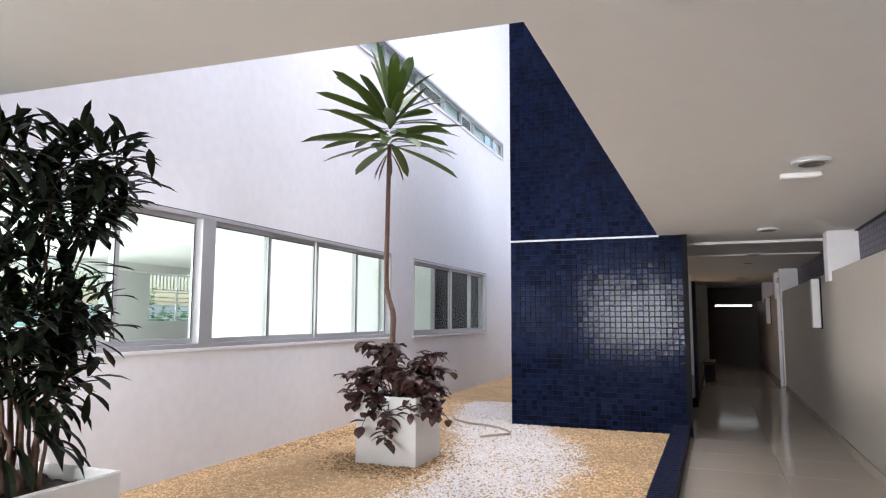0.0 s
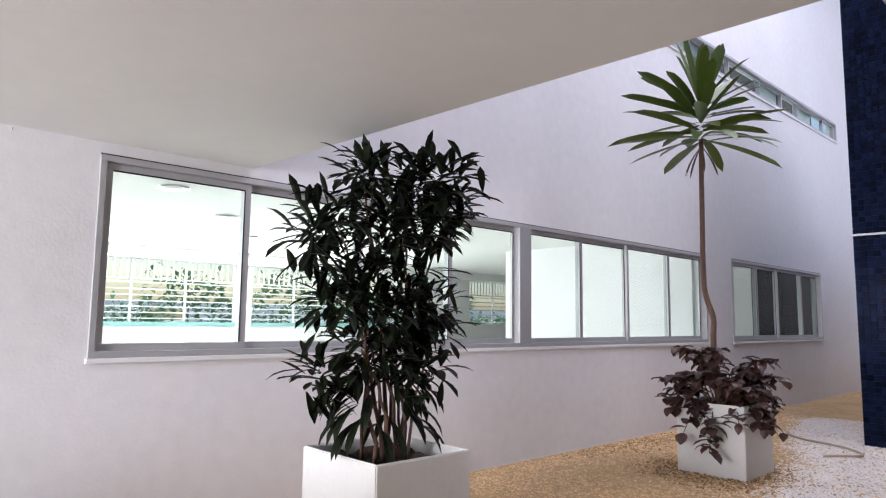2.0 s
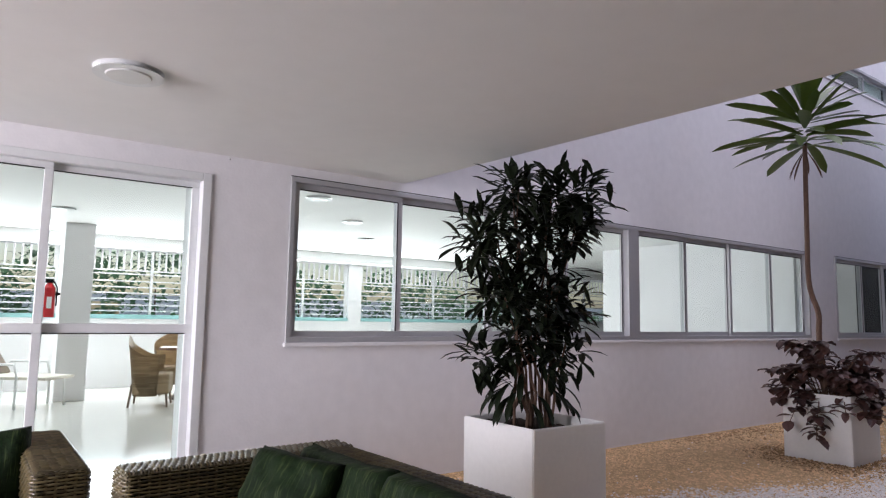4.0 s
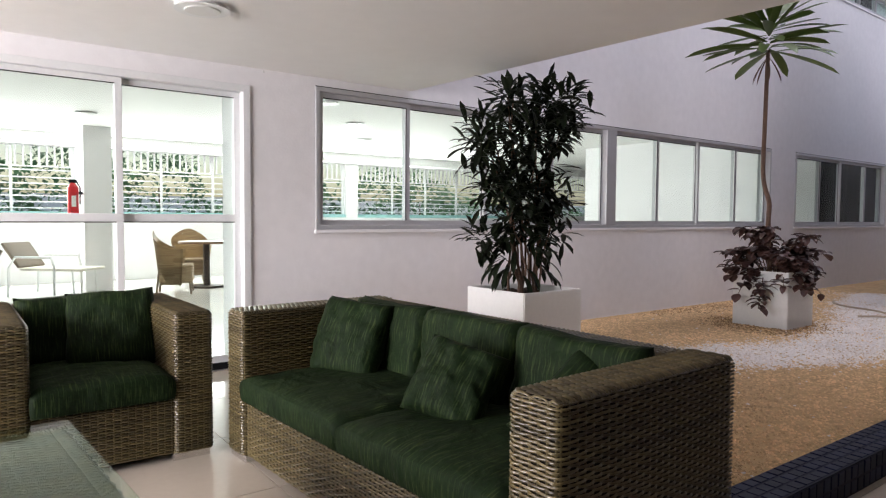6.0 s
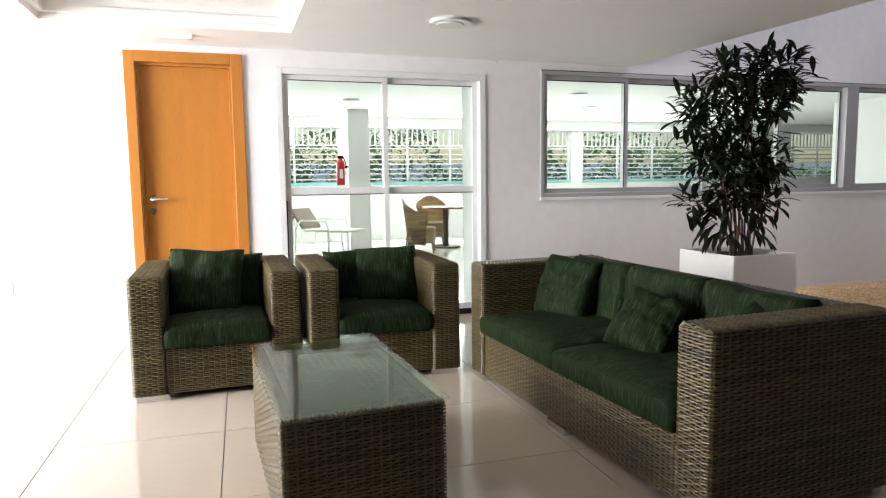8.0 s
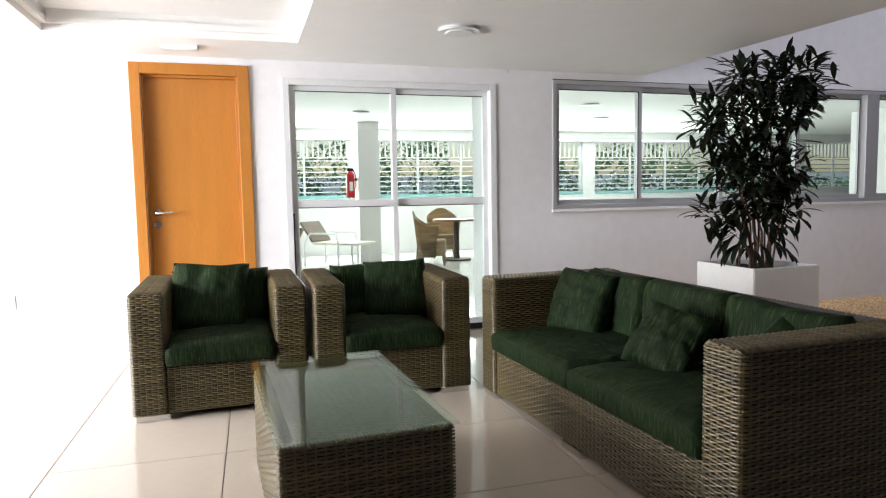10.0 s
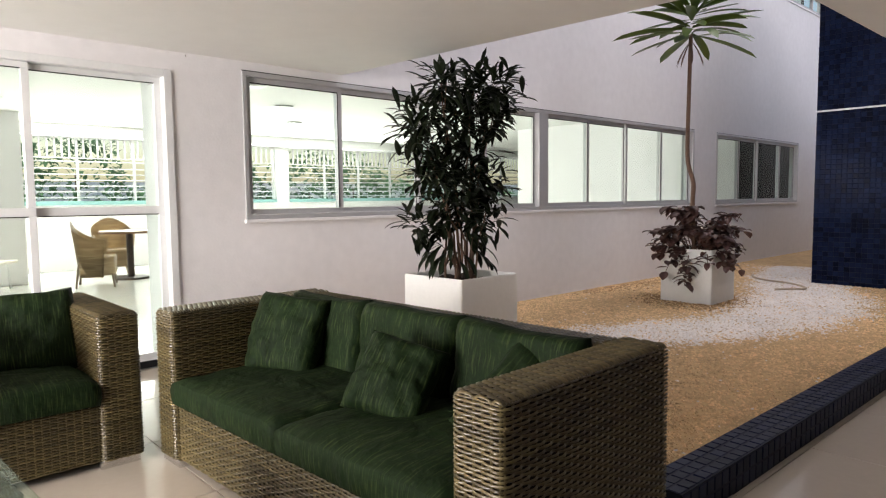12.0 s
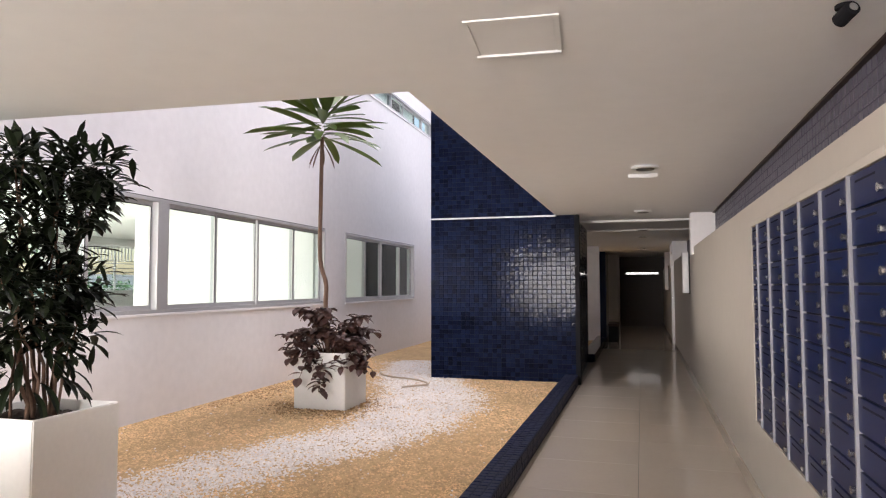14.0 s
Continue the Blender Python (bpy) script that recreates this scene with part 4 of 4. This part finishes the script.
emergency_light(pose(4.61, 3.90, CEIL, 0, 0, -1))
emergency_light(pose(0.37, -3.02, CEIL, 0, 0, 86))
# access hatch in the ceiling
t = thing("ceiling_hatch", "square white access hatch in the ceiling", "hatch", pose(4.085, 0.53, CEIL, 0, 0, 4))
part("hatch_frame", boxes((-0.17, 0.17, -0.19, -0.165, -0.006, 0.0), (-0.17, -0.155, -0.165, 0.165, -0.005, 0.0), (0.155, 0.17, -0.165, 0.165, -0.005, 0.0)), M_CEIL, t)
# white strip imitates light falling on the recess's far side
part("hatch_lip", boxes((-0.17, 0.17, 0.165, 0.19, -0.012, 0.0), bevel=0.002), M_WHITE, t, "white strip put in for the lit far side of the hatch recess")
part("hatch_panel", boxes((-0.148, 0.148, -0.163, 0.163, -0.003, 0.0)), M_CEIL, t)
# camera dome on the ceiling
t = thing("security_camera", "small dark security camera under the ceiling", "camera", pose(5.20, 0.55, CEIL))
part("mount", cyl(bmesh.new(), 0.030, -0.012, 0.0), M_DARK, t)
part("camera_body", cyl(bmesh.new(), 0.026, -0.035, 0.035, m=pose(0, -0.01, -0.036, 75, 0, 20)), M_DARK, t)
part("camera_lens", cyl(bmesh.new(), 0.015, 0.035, 0.040, m=pose(0, -0.01, -0.036, 75, 0, 20)), M_CHROME, t)

# ---- corridor things ----
mail = thing("mailbox_bank", "bank of dark blue enamel mailboxes with pale strips", "mailboxes", K @ pose(EU, 0.0, 0))
V0, V1, Z0, Z1 = -0.972, 1.457, 0.50, 1.645
part("surround", boxes((-0.022, -0.001, V0, 1.325, Z1, Z1 + 0.03), (-0.022, -0.001, V0, 1.325, Z0 - 0.03, Z0), (-0.022, -0.001, 1.312, 1.325, Z0, Z1), bevel=0.003), M_CREAM, mail, "cream painted surround")
# dark sheet added so the gaps between the doors look shaded
part("backing", boxes((-0.0015, -0.0005, V0, 1.312, Z0, Z1)), M_DARK, mail, "dark sheet added to darken the gaps between doors")
cols, rows_ = 7, 10
cw, rh = (V1 - V0) / cols, (Z1 - Z0) / rows_
dm = boxes((-0.016, -0.002, 0.011, cw - 0.011, 0.004, rh - 0.004), bevel=0.002)
first = part("mailbox_door", dm, M_MAIL, mail)
first.matrix_basis = pose(0, V0, Z0)
knob = part("knob", cyl(bmesh.new(), 0.013, -0.030, -0.016, m=pose(0, 0.045, rh * 0.32, 0, 90, 0), seg=12), M_CHROME, first, "small chrome lock")
slot = part("slot", boxes((-0.0165, -0.0155, 0.10, cw - 0.06, rh * 0.72, rh * 0.78)), M_DARK, first, "dark letter slot")
for i in range(cols):
    if i < cols - 1:
        part("strip", boxes((-0.024, -0.002, V0 + cw * (i + 1) - 0.008, V0 + cw * (i + 1) + 0.008, Z0, Z1)), M_STRIP, mail, "pale vertical strip")
    for j in range(rows_):
        if i or j:
            o = new("mailbox_door", first.data)
            o.parent = mail
            o.matrix_basis = pose(0, V0 + cw * i, Z0 + rh * j) @ Matrix.Diagonal((1, 0.57 if i == cols - 1 else 1, 1, 1))
            for src in (knob, slot):
                c = new(src.name.split(".")[0], src.data)
                c.parent = o
for v in (7.0, 14.5):
    t = thing("wall_sconce", "tall white wall light box", "lamp", K @ pose(EU, v, 1.48), "corridor sconces")
    part("backplate", boxes((-0.012, 0, -0.09, 0.09, -0.30, 0.30), bevel=0.003), M_DARK, t)
    part("shade", boxes((-0.10, -0.012, -0.07, 0.07, -0.29, 0.29), bevel=0.012), M_WHITE, t, "white box shade")
t = thing("door_3", "closed grey door in the corridor wall", "door", K @ pose(EU, 12.2, 0))
t["kind"] = "structure"
part("door_frame", boxes((-0.02, 0.1, -0.45, -0.40, 0, 2.05), (-0.02, 0.1, 0.40, 0.45, 0, 2.05), (-0.02, 0.1, -0.40, 0.40, 2.0, 2.05)), M_WHITE, t)
lf = part("door_leaf", boxes((0.03, 0.07, -0.398, 0.398, 0.005, 1.998)), M_WALL, t)
part("door_handle", tube([(0.03, -0.33, 1.05), (-0.02, -0.33, 1.05), (-0.02, -0.22, 1.05)], 0.010), M_CHROME, lf)
t = thing("bench", "dark low bench beside the second kerb", "bench", K @ pose(0.46, 13.2, 0, 0, 0, 0))
part("bench_seat", boxes((-0.12, 0.12, -0.5, 0.5, 0.36, 0.42), bevel=0.01), M_BROWN, t)
for y in (-0.4, 0.4):
    part("bench_leg", boxes((-0.10, 0.10, y - 0.03, y + 0.03, 0, 0.36)), M_DARK, t)
t = thing("wall_hook", "small white hook high on the wall above the glazed door", "hook", pose(0, -0.43, 2.222))
part("plate", boxes((0.0, 0.004, -0.006, 0.006, -0.010, 0.010), bevel=0.001), M_WHITE, t)
part("hook", tube([(0.003, 0, 0.004), (0.014, 0, 0.004), (0.018, 0, -0.002), (0.016, 0, -0.010)], 0.0025, 6), M_CHROME, t, "bent chrome hook")
# hose on the gravel
tagged(part("garden_hose", tube([(1.75 + 0.35 * math.sin(a * 1.7) - 0.14 * a, 5.9 + 0.42 * a, 0.045 + 0.006 * math.sin(5 * a)) for a in [i * 0.14 for i in range(22)]], 0.012, 8), M_HOSE, smooth=True), "pale garden hose lying on the gravel", "hose")
t = thing("wall_socket", "white socket plate low on the wall", "socket", pose(0, -4.26, 0.466))
part("plate", boxes((0, 0.008, -0.035, 0.035, -0.055, 0.055), bevel=0.003), M_WHITE, t)


# ---- inner room things ----
def wicker_chair(m, label):
    t = thing("wicker_chair", label, "chair", m, "chairs round the room table")
    for sx in (-1, 1):
        for sy in (-1, 1):
            part("leg", tube([(sx * 0.20, sy * 0.20, 0.30), (sx * 0.235, sy * 0.235, 0.0)], 0.018, 8, 0.013), M_TAUPE, t)
    part("seat", boxes((-0.235, 0.235, -0.25, 0.20, 0.16, 0.43), bevel=0.03), M_WICK_TAN, t)
    bm = bmesh.new()
    vs_ = []
    for i in range(25):
        a = -0.42 + (math.pi + 0.84) * i / 24
        ca, sa = math.cos(a), math.sin(a)
        # squared tub plan
        k = 1 / max(abs(ca) ** 5 + abs(sa) ** 5, 1e-6) ** 0.2
        tall = max(0.0, sa) ** 2.2
        for z, w in ((0.14, 0.84), (0.42, 0.95), (0.62 + 0.06 * tall, 1.05), (0.655 + 0.265 * tall, 1.06 + 0.12 * tall)):
            vs_.append(bm.verts.new((ca * k * 0.275 * w, -0.01 + sa * k * 0.255 * w, z)))
    for i in range(24):
        for j in range(3):
            bm.faces.new((vs_[i * 4 + j], vs_[(i + 1) * 4 + j], vs_[(i + 1) * 4 + j + 1], vs_[i * 4 + j + 1]))
    bmesh.ops.solidify(bm, geom=bm.faces[:], thickness=0.032)
    part("backrest", bm, M_WICK_TAN, t, smooth=True)
    return t


wicker_chair(pose(-5.28, 0.36, 0, 0, 0, 160), "tan woven wicker chair turned to the table")
wicker_chair(pose(-6.45, 0.95, 0, 0, 0, 85), "tan woven wicker chair behind the table")
wicker_chair(pose(-5.35, 1.45, 0, 0, 0, 330), "tan woven wicker chair beside the table")
t = thing("round_table", "round wooden table in the inner room", "table", pose(-5.85, 1.0, 0))
part("tabletop", cyl(bmesh.new(), 0.42, 0.70, 0.735, seg=40), M_TABLE_WOOD, t)
part("pedestal", cyl(bmesh.new(), 0.05, 0.03, 0.70, seg=16), M_BROWN, t)
part("base", cyl(bmesh.new(), 0.26, 0.0, 0.03, seg=30), M_BROWN, t)


def lounge_chair(m):
    t = thing("lounge_chair", "low metal lounge chair with a taupe sling back", "chair", m)
    for sx in (-1, 1):
        part("side_frame", tube([(sx * 0.30, -0.34, 0.0), (sx * 0.30, -0.34, 0.42), (sx * 0.30, -0.30, 0.55), (sx * 0.30, 0.22, 0.55), (sx * 0.30, 0.32, 0.40), (sx * 0.30, 0.34, 0.0)], 0.016, 8), M_ALU_W, t)
    part("seat_sling", boxes((-0.28, 0.28, -0.72, 0.18, 0.36, 0.40), bevel=0.015), M_BEIGE, t)
    bm = boxes((-0.27, 0.27, -0.02, 0.02, 0.0, 0.42), bevel=0.015)
    part("back_sling", bm, M_TAUPE, t, "dark taupe sling", pose(0, 0.20, 0.40, -36, 0, 0))
    for sx in (-1, 1):
        part("front_leg", tube([(sx * 0.26, -0.58, 0.37), (sx * 0.26, -0.60, 0.0)], 0.014, 8), M_ALU_W, t)


lounge_chair(pose(-6.05, -1.2, 0, 0, 0, 138))
lounge_chair(pose(-3.9, -2.35, 0, 0, 0, 40))
t = thing("fire_extinguisher", "red fire extinguisher hung on the column", "extinguisher", pose(-6.3, -0.80, 1.14))
bm = cyl(bmesh.new(), 0.075, 0.0, 0.40, seg=24)
cyl(bm, 0.075, 0.40, 0.47, r2=0.03, seg=24)
part("cylinder", bm, M_RED, t, smooth=False)
part("valve", boxes((-0.02, 0.02, -0.05, 0.05, 0.47, 0.52), bevel=0.004), M_DARK, t)
part("nozzle_hose", tube([(0, 0.05, 0.49), (0.04, 0.09, 0.40), (0.05, 0.085, 0.15)], 0.010, 8), M_DARK, t)
part("label", boxes((0.074, 0.077, -0.03, 0.03, 0.12, 0.28)), M_WHITE, t, "white paper label")
part("bracket", boxes((-0.02, 0.02, 0.07, 0.13, 0.30, 0.34)), M_DARK, t)


def railing(y0, y1):
    """White railing: upright bars above, level bars below, on posts."""
    t = thing("railing", "white metal railing with upright and level bars", "railing", pose(-7.9, 0, 0), "room railings")
    n = max(1, round((y1 - y0) / 0.9))
    for i in range(n + 1):
        y = y0 + 0.02 + (y1 - y0 - 0.04) * i / n
        part("post", boxes((-0.02, 0.02, y - 0.02, y + 0.02, 1.12, 2.27)), M_WHITE, t)
    for z in (1.24, 1.34, 1.44, 1.54, 1.64, 1.74, 1.86, 1.92):
        part("rail", boxes((-0.012, 0.012, y0, y1, z, z + 0.022)), M_WHITE, t)
    k = int((y1 - y0) / 0.11)
    for i in range(k):
        y = y0 + (i + 0.5) * (y1 - y0) / k
        part("bar", boxes((-0.010, 0.010, y - 0.016, y + 0.016, 1.942, 2.27)), M_WHITE, t)


for a, b in ((-5.0, -0.55), (-0.1, 4.6), (4.9, 9.6), (10.8, 12.7)):
    railing(a, b)
setting("trim_parapet", boxes((-8.02, -7.78, -5.0, -0.55, 1.121, 1.19), (-8.02, -7.78, -0.1, 4.6, 1.121, 1.19), (-8.02, -7.78, 4.9, 9.6, 1.121, 1.19)), M_TEAL, "pale teal coping on the parapet", "trim")
# planting and a pale wall outside
setting("backdrop_building", wall_y(-34.0, -33.5, -30, 60, -0.3, 2.2, [(3, 5, 0.6, 1.8), (12, 14, 0.6, 1.8), (-8, -6, 0.6, 1.8)]), M_WALL, "pale building across the street", "backdrop")
for i in range(15):
    y = -7.0 + i * 1.75
    t = thing("hedge_shrub", "leafy green shrub outside the railing", "shrub", pose(-11.0 + rnd.uniform(-1.0, 0.9), y, -0.3), "shrubs outside")
    vs, fs = [], []
    hmax = rnd.choice((2.0, 2.5, 3.0, 3.5))
    for k in range(560):
        a, el = rnd.uniform(0, 6.28), math.acos(rnd.uniform(-0.2, 1))
        rr = rnd.uniform(0.5, 1.0) ** 0.5 * (0.85 + 0.3 * noise.noise(Vector((math.cos(a) * 2, math.sin(a) * 2, el * 2 + i))))
        p = Vector((math.cos(a) * math.sin(el) * 1.25 * rr, math.sin(a) * math.sin(el) * 1.45 * rr, hmax * 0.45 + math.cos(el) * hmax * 0.55 * rr))
        leaf_mesh(vs, fs, p, (rnd.uniform(-1, 1), rnd.uniform(-1, 1), rnd.uniform(-0.3, 1)), (0, 0, 1), 0.22, 0.06, 1.0, 0.2, 2)
    raw("crown", vs, fs, M_HEDGE, t)
    part("trunk", tube([(0, 0, -0.05), (0.03, 0.02, 0.5), (0, 0, hmax * 0.6)], 0.04, 7, 0.015), M_BARK, t)

# ---- gravel ----
BAND = ((1.05, 0.3, 0.30), (1.5, 1.4, 0.38), (1.78, 2.2, 0.42), (2.12, 3.0, 0.42), (2.42, 3.8, 0.46), (2.40, 4.8, 0.55), (2.22, 5.6, 0.58), (1.85, 6.4, 0.55), (1.4, 7.4, 0.45), (1.0, 8.6, 0.35))


def in_band(x, y):
    """How far inside the white band a place lies; its centre line and half width by segment."""
    best = -9.0
    for (ax, ay, aw), (bx, by, bw) in zip(BAND, BAND[1:]):
        dx, dy = bx - ax, by - ay
        s = min(1, max(0, ((x - ax) * dx + (y - ay) * dy) / (dx * dx + dy * dy)))
        best = max(best, aw + (bw - aw) * s - math.hypot(x - ax - dx * s, y - ay - dy * s))
    return best


def pebbles(name, n, material, keep, label, seed, size):
    r = random.Random(seed)
    vs, fs = [], []
    made = 0
    while made < n:
        y = -0.12 + 9.1 * r.random() ** 1.2
        x = r.uniform(0.03, 3.515 + 0.0166 * y)
        if not keep(x, y, r):
            continue
        made += 1
        s = size * r.uniform(0.55, 1.25)
        a, sq = r.uniform(0, 3.14), r.uniform(0.6, 1.0)
        ca, sa = math.cos(a) * s, math.sin(a) * s
        z = 0.019 + s * 0.2
        i = len(vs)
        t1, t2 = r.uniform(-0.3, 0.3) * s, r.uniform(-0.3, 0.3) * s
        vs.extend(((x + ca, y + sa, z), (x - sa * sq, y + ca * sq, z + t1 * 0.3), (x - ca, y - sa, z), (x + sa * sq, y - ca * sq, z - t1 * 0.3), (x + t1, y + t2, z + s * 0.62)))
        fs.extend(((i, i + 1, i + 4), (i + 1, i + 2, i + 4), (i + 2, i + 3, i + 4), (i + 3, i, i + 4)))
    return tagged(raw(name, vs, fs, material), label, "gravel", kind="stuff")


def ragged(x, y):
    return in_band(x, y) + 0.10 * noise.noise(Vector((x * 3.1, y * 3.1, 0.3))) + 0.05 * noise.noise(Vector((x * 9, y * 9, 1.3)))


pebbles("ochre_gravel", 62000, M_PEB, lambda x, y, r: ragged(x, y) < r.uniform(-0.08, 0.20) or r.random() < (0.40 if y < 2.6 else 0.16), "coarse ochre gravel covering the courtyard", 3, 0.0125)
pebbles("white_gravel", 34000, M_PEB_W, lambda x, y, r: ragged(x, y) > r.gauss(0.0, 0.09) or r.random() < 0.003, "white gravel in a curving band", 4, 0.0135)


def near_pot(x, y, r):
    d = min(math.hypot(x - 1.38, y - 4.6) - 0.30, 1.1 * (math.hypot(x - 0.15, (y - 5.2) * 0.35)))
    return d < 0.6 and r.random() < max(0.0, 0.9 - d * 1.9) * (0.35 + 0.9 * max(0, noise.noise(Vector((x * 2.3, y * 2.3, 8.0)))))


pebbles("leaf_litter", 2600, M_LITTER, near_pot, "brown leaf litter and damp grit round the planter", 6, 0.015)

# ---- mosaic on the shaft and kerb ----
P, G = 0.062, 0.005


def mosaic(vs, fs, o, u, v, n, w, h, rnd_):
    """One raised mosaic piece with a chamfered face, a touch out of true."""
    i = len(vs)
    c = 0.004
    t = rnd_.uniform(0.003, 0.0055)
    for a, b, d in ((0, 0, 0), (w, 0, 0), (w, h, 0), (0, h, 0)):
        vs.append(tuple(o + u * a + v * b))
    k = [rnd_.uniform(-0.0005, 0.0005) for _ in range(4)]
    for j, (a, b) in enumerate(((c, c), (w - c, c), (w - c, h - c), (c, h - c))):
        vs.append(tuple(o + u * a + v * b + n * (t + k[j])))
    fs.extend(((i + 4, i + 5, i + 6, i + 7), (i, i + 1, i + 5, i + 4), (i + 1, i + 2, i + 6, i + 5), (i + 2, i + 3, i + 7, i + 6), (i + 3, i, i + 4, i + 7)))


r5 = random.Random(9)
vs, fs = [], []
shaft = bpy.data.objects["wall_shaft"]
X, Y, Z = Vector((1, 0, 0)), Vector((0, 1, 0)), Vector((0, 0, 1))
cols_n = int((SX1 - SX0) / P)
pw = (SX1 - SX0) / cols_n
near = []
for j in range(int(5.9 / P)):
    for i in range(cols_n):
        o = Vector((SX0 + i * pw + G / 2, SY + 0.006, 0.01 + j * P + G / 2))
        if 14 <= j < 24 and i >= cols_n - 29:
            near.append(o)
        else:
            mosaic(vs, fs, o, X, Z, -Y, pw - 0.003, P - G, r5)
side_n = int((9.6 - SY) / P)
for j in range(int(5.9 / P)):
    for i in range(side_n):
        if j < 37:
            mosaic(vs, fs, Vector((SX0 + 0.004, SY + 0.02 + (i + 1) * P, 0.01 + j * P)), -Y, Z, -X, P - G, P - G, r5)
            mosaic(vs, fs, Vector((SX1 - 0.004, SY + 0.14 + i * P * 0.95, 0.01 + j * P)), Y, Z, X, P * 0.95 - G, P - G, r5)
tagged(raw("mosaic_tiles", vs, fs, M_BLUE, shaft), kind="stuff")
shapes = []
for k in range(6):
    v2, f2 = [], []
    mosaic(v2, f2, Vector((0, 0, 0)), X, Z, -Y, pw - 0.003, P - G, r5)
    me = bpy.data.meshes.new("tile")
    me.from_pydata(v2, [], f2)
    me.materials.append(M_BLUE_ONE)
    shapes.append(me)
for k, o in enumerate(near):
    ob = new("tile", shapes[k * 7 % 6])
    ob.parent = shaft
    ob.matrix_basis = Matrix.Translation(o)

vs, fs = [], []
for i in range(int(7.25 / P)):
    y = -1.32 + i * P
    for j in range(3):
        mosaic(vs, fs, Vector((0.120 + j * 0.056, y, 0.127)), X, Y, Z, 0.056 - G, P - G, r5)
    for j in range(2):
        mosaic(vs, fs, Vector((0.119, y + P - G, 0.003 + j * 0.062)), -Y, Z, -X, P - G, 0.062 - G, r5)
        mosaic(vs, fs, Vector((0.287, y, 0.003 + j * 0.062)), Y, Z, X, P - G, 0.062 - G, r5)
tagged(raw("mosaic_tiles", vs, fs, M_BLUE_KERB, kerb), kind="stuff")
vs, fs = [], []
for i in range(int(13.4 / P)):
    for j in range(7):
        mosaic(vs, fs, Vector((EU + 0.271, 12.4 - i * P, 1.804 + j * P)), -Y, Z, -X, P - G, P - G, r5)
tagged(raw("mosaic_tiles", vs, fs, M_BAND, band), kind="stuff")

# ---- porcelain floor, tile by tile ----
T = 0.745
bm = boxes((0.002, T - 0.002, 0.002, T - 0.002, -0.012, 0.0), bevel=0.0012)
tile_me = bpy.data.meshes.new("floor_tile")
bm.to_mesh(tile_me)
bm.free()
tile_me.materials.append(M_TILE)
bed = bpy.data.objects["floor_bed"]
# full grid in the corridor's direction; tiles that would run under the gravel or into a wall are left out or cut
for i in range(-5, 8):
    for j in range(-13, 38):
        ox, oy = 3.005 - 3.43 + T * i, -1.30 - 1.1 + T * j
        c = K @ Vector((ox + T / 2, oy + T / 2, 0))
        u0, u1 = ox, ox + T
        if oy > -1.45 and ox < 0.290:
            u0 = 0.290
        if oy > -0.7:
            u1 = min(u1, EU)
        if u1 - u0 < 0.02 or c.x < 0.0 or c.x > 8.8 or c.y < -6.9 or c.y > 25:
            continue
        if u1 - u0 > T - 0.01:
            ob = new("floor_tile", tile_me)
            ob.matrix_basis = K @ Matrix.Translation((ox, oy, 0))
        else:
            ob = part("floor_tile", boxes((u0 + 0.0015, u1 - 0.0015, oy + 0.0015, oy + T - 0.0015, -0.012, 0.0)), M_TILE)
            ob.matrix_basis = K.copy()
        ob.parent = bed
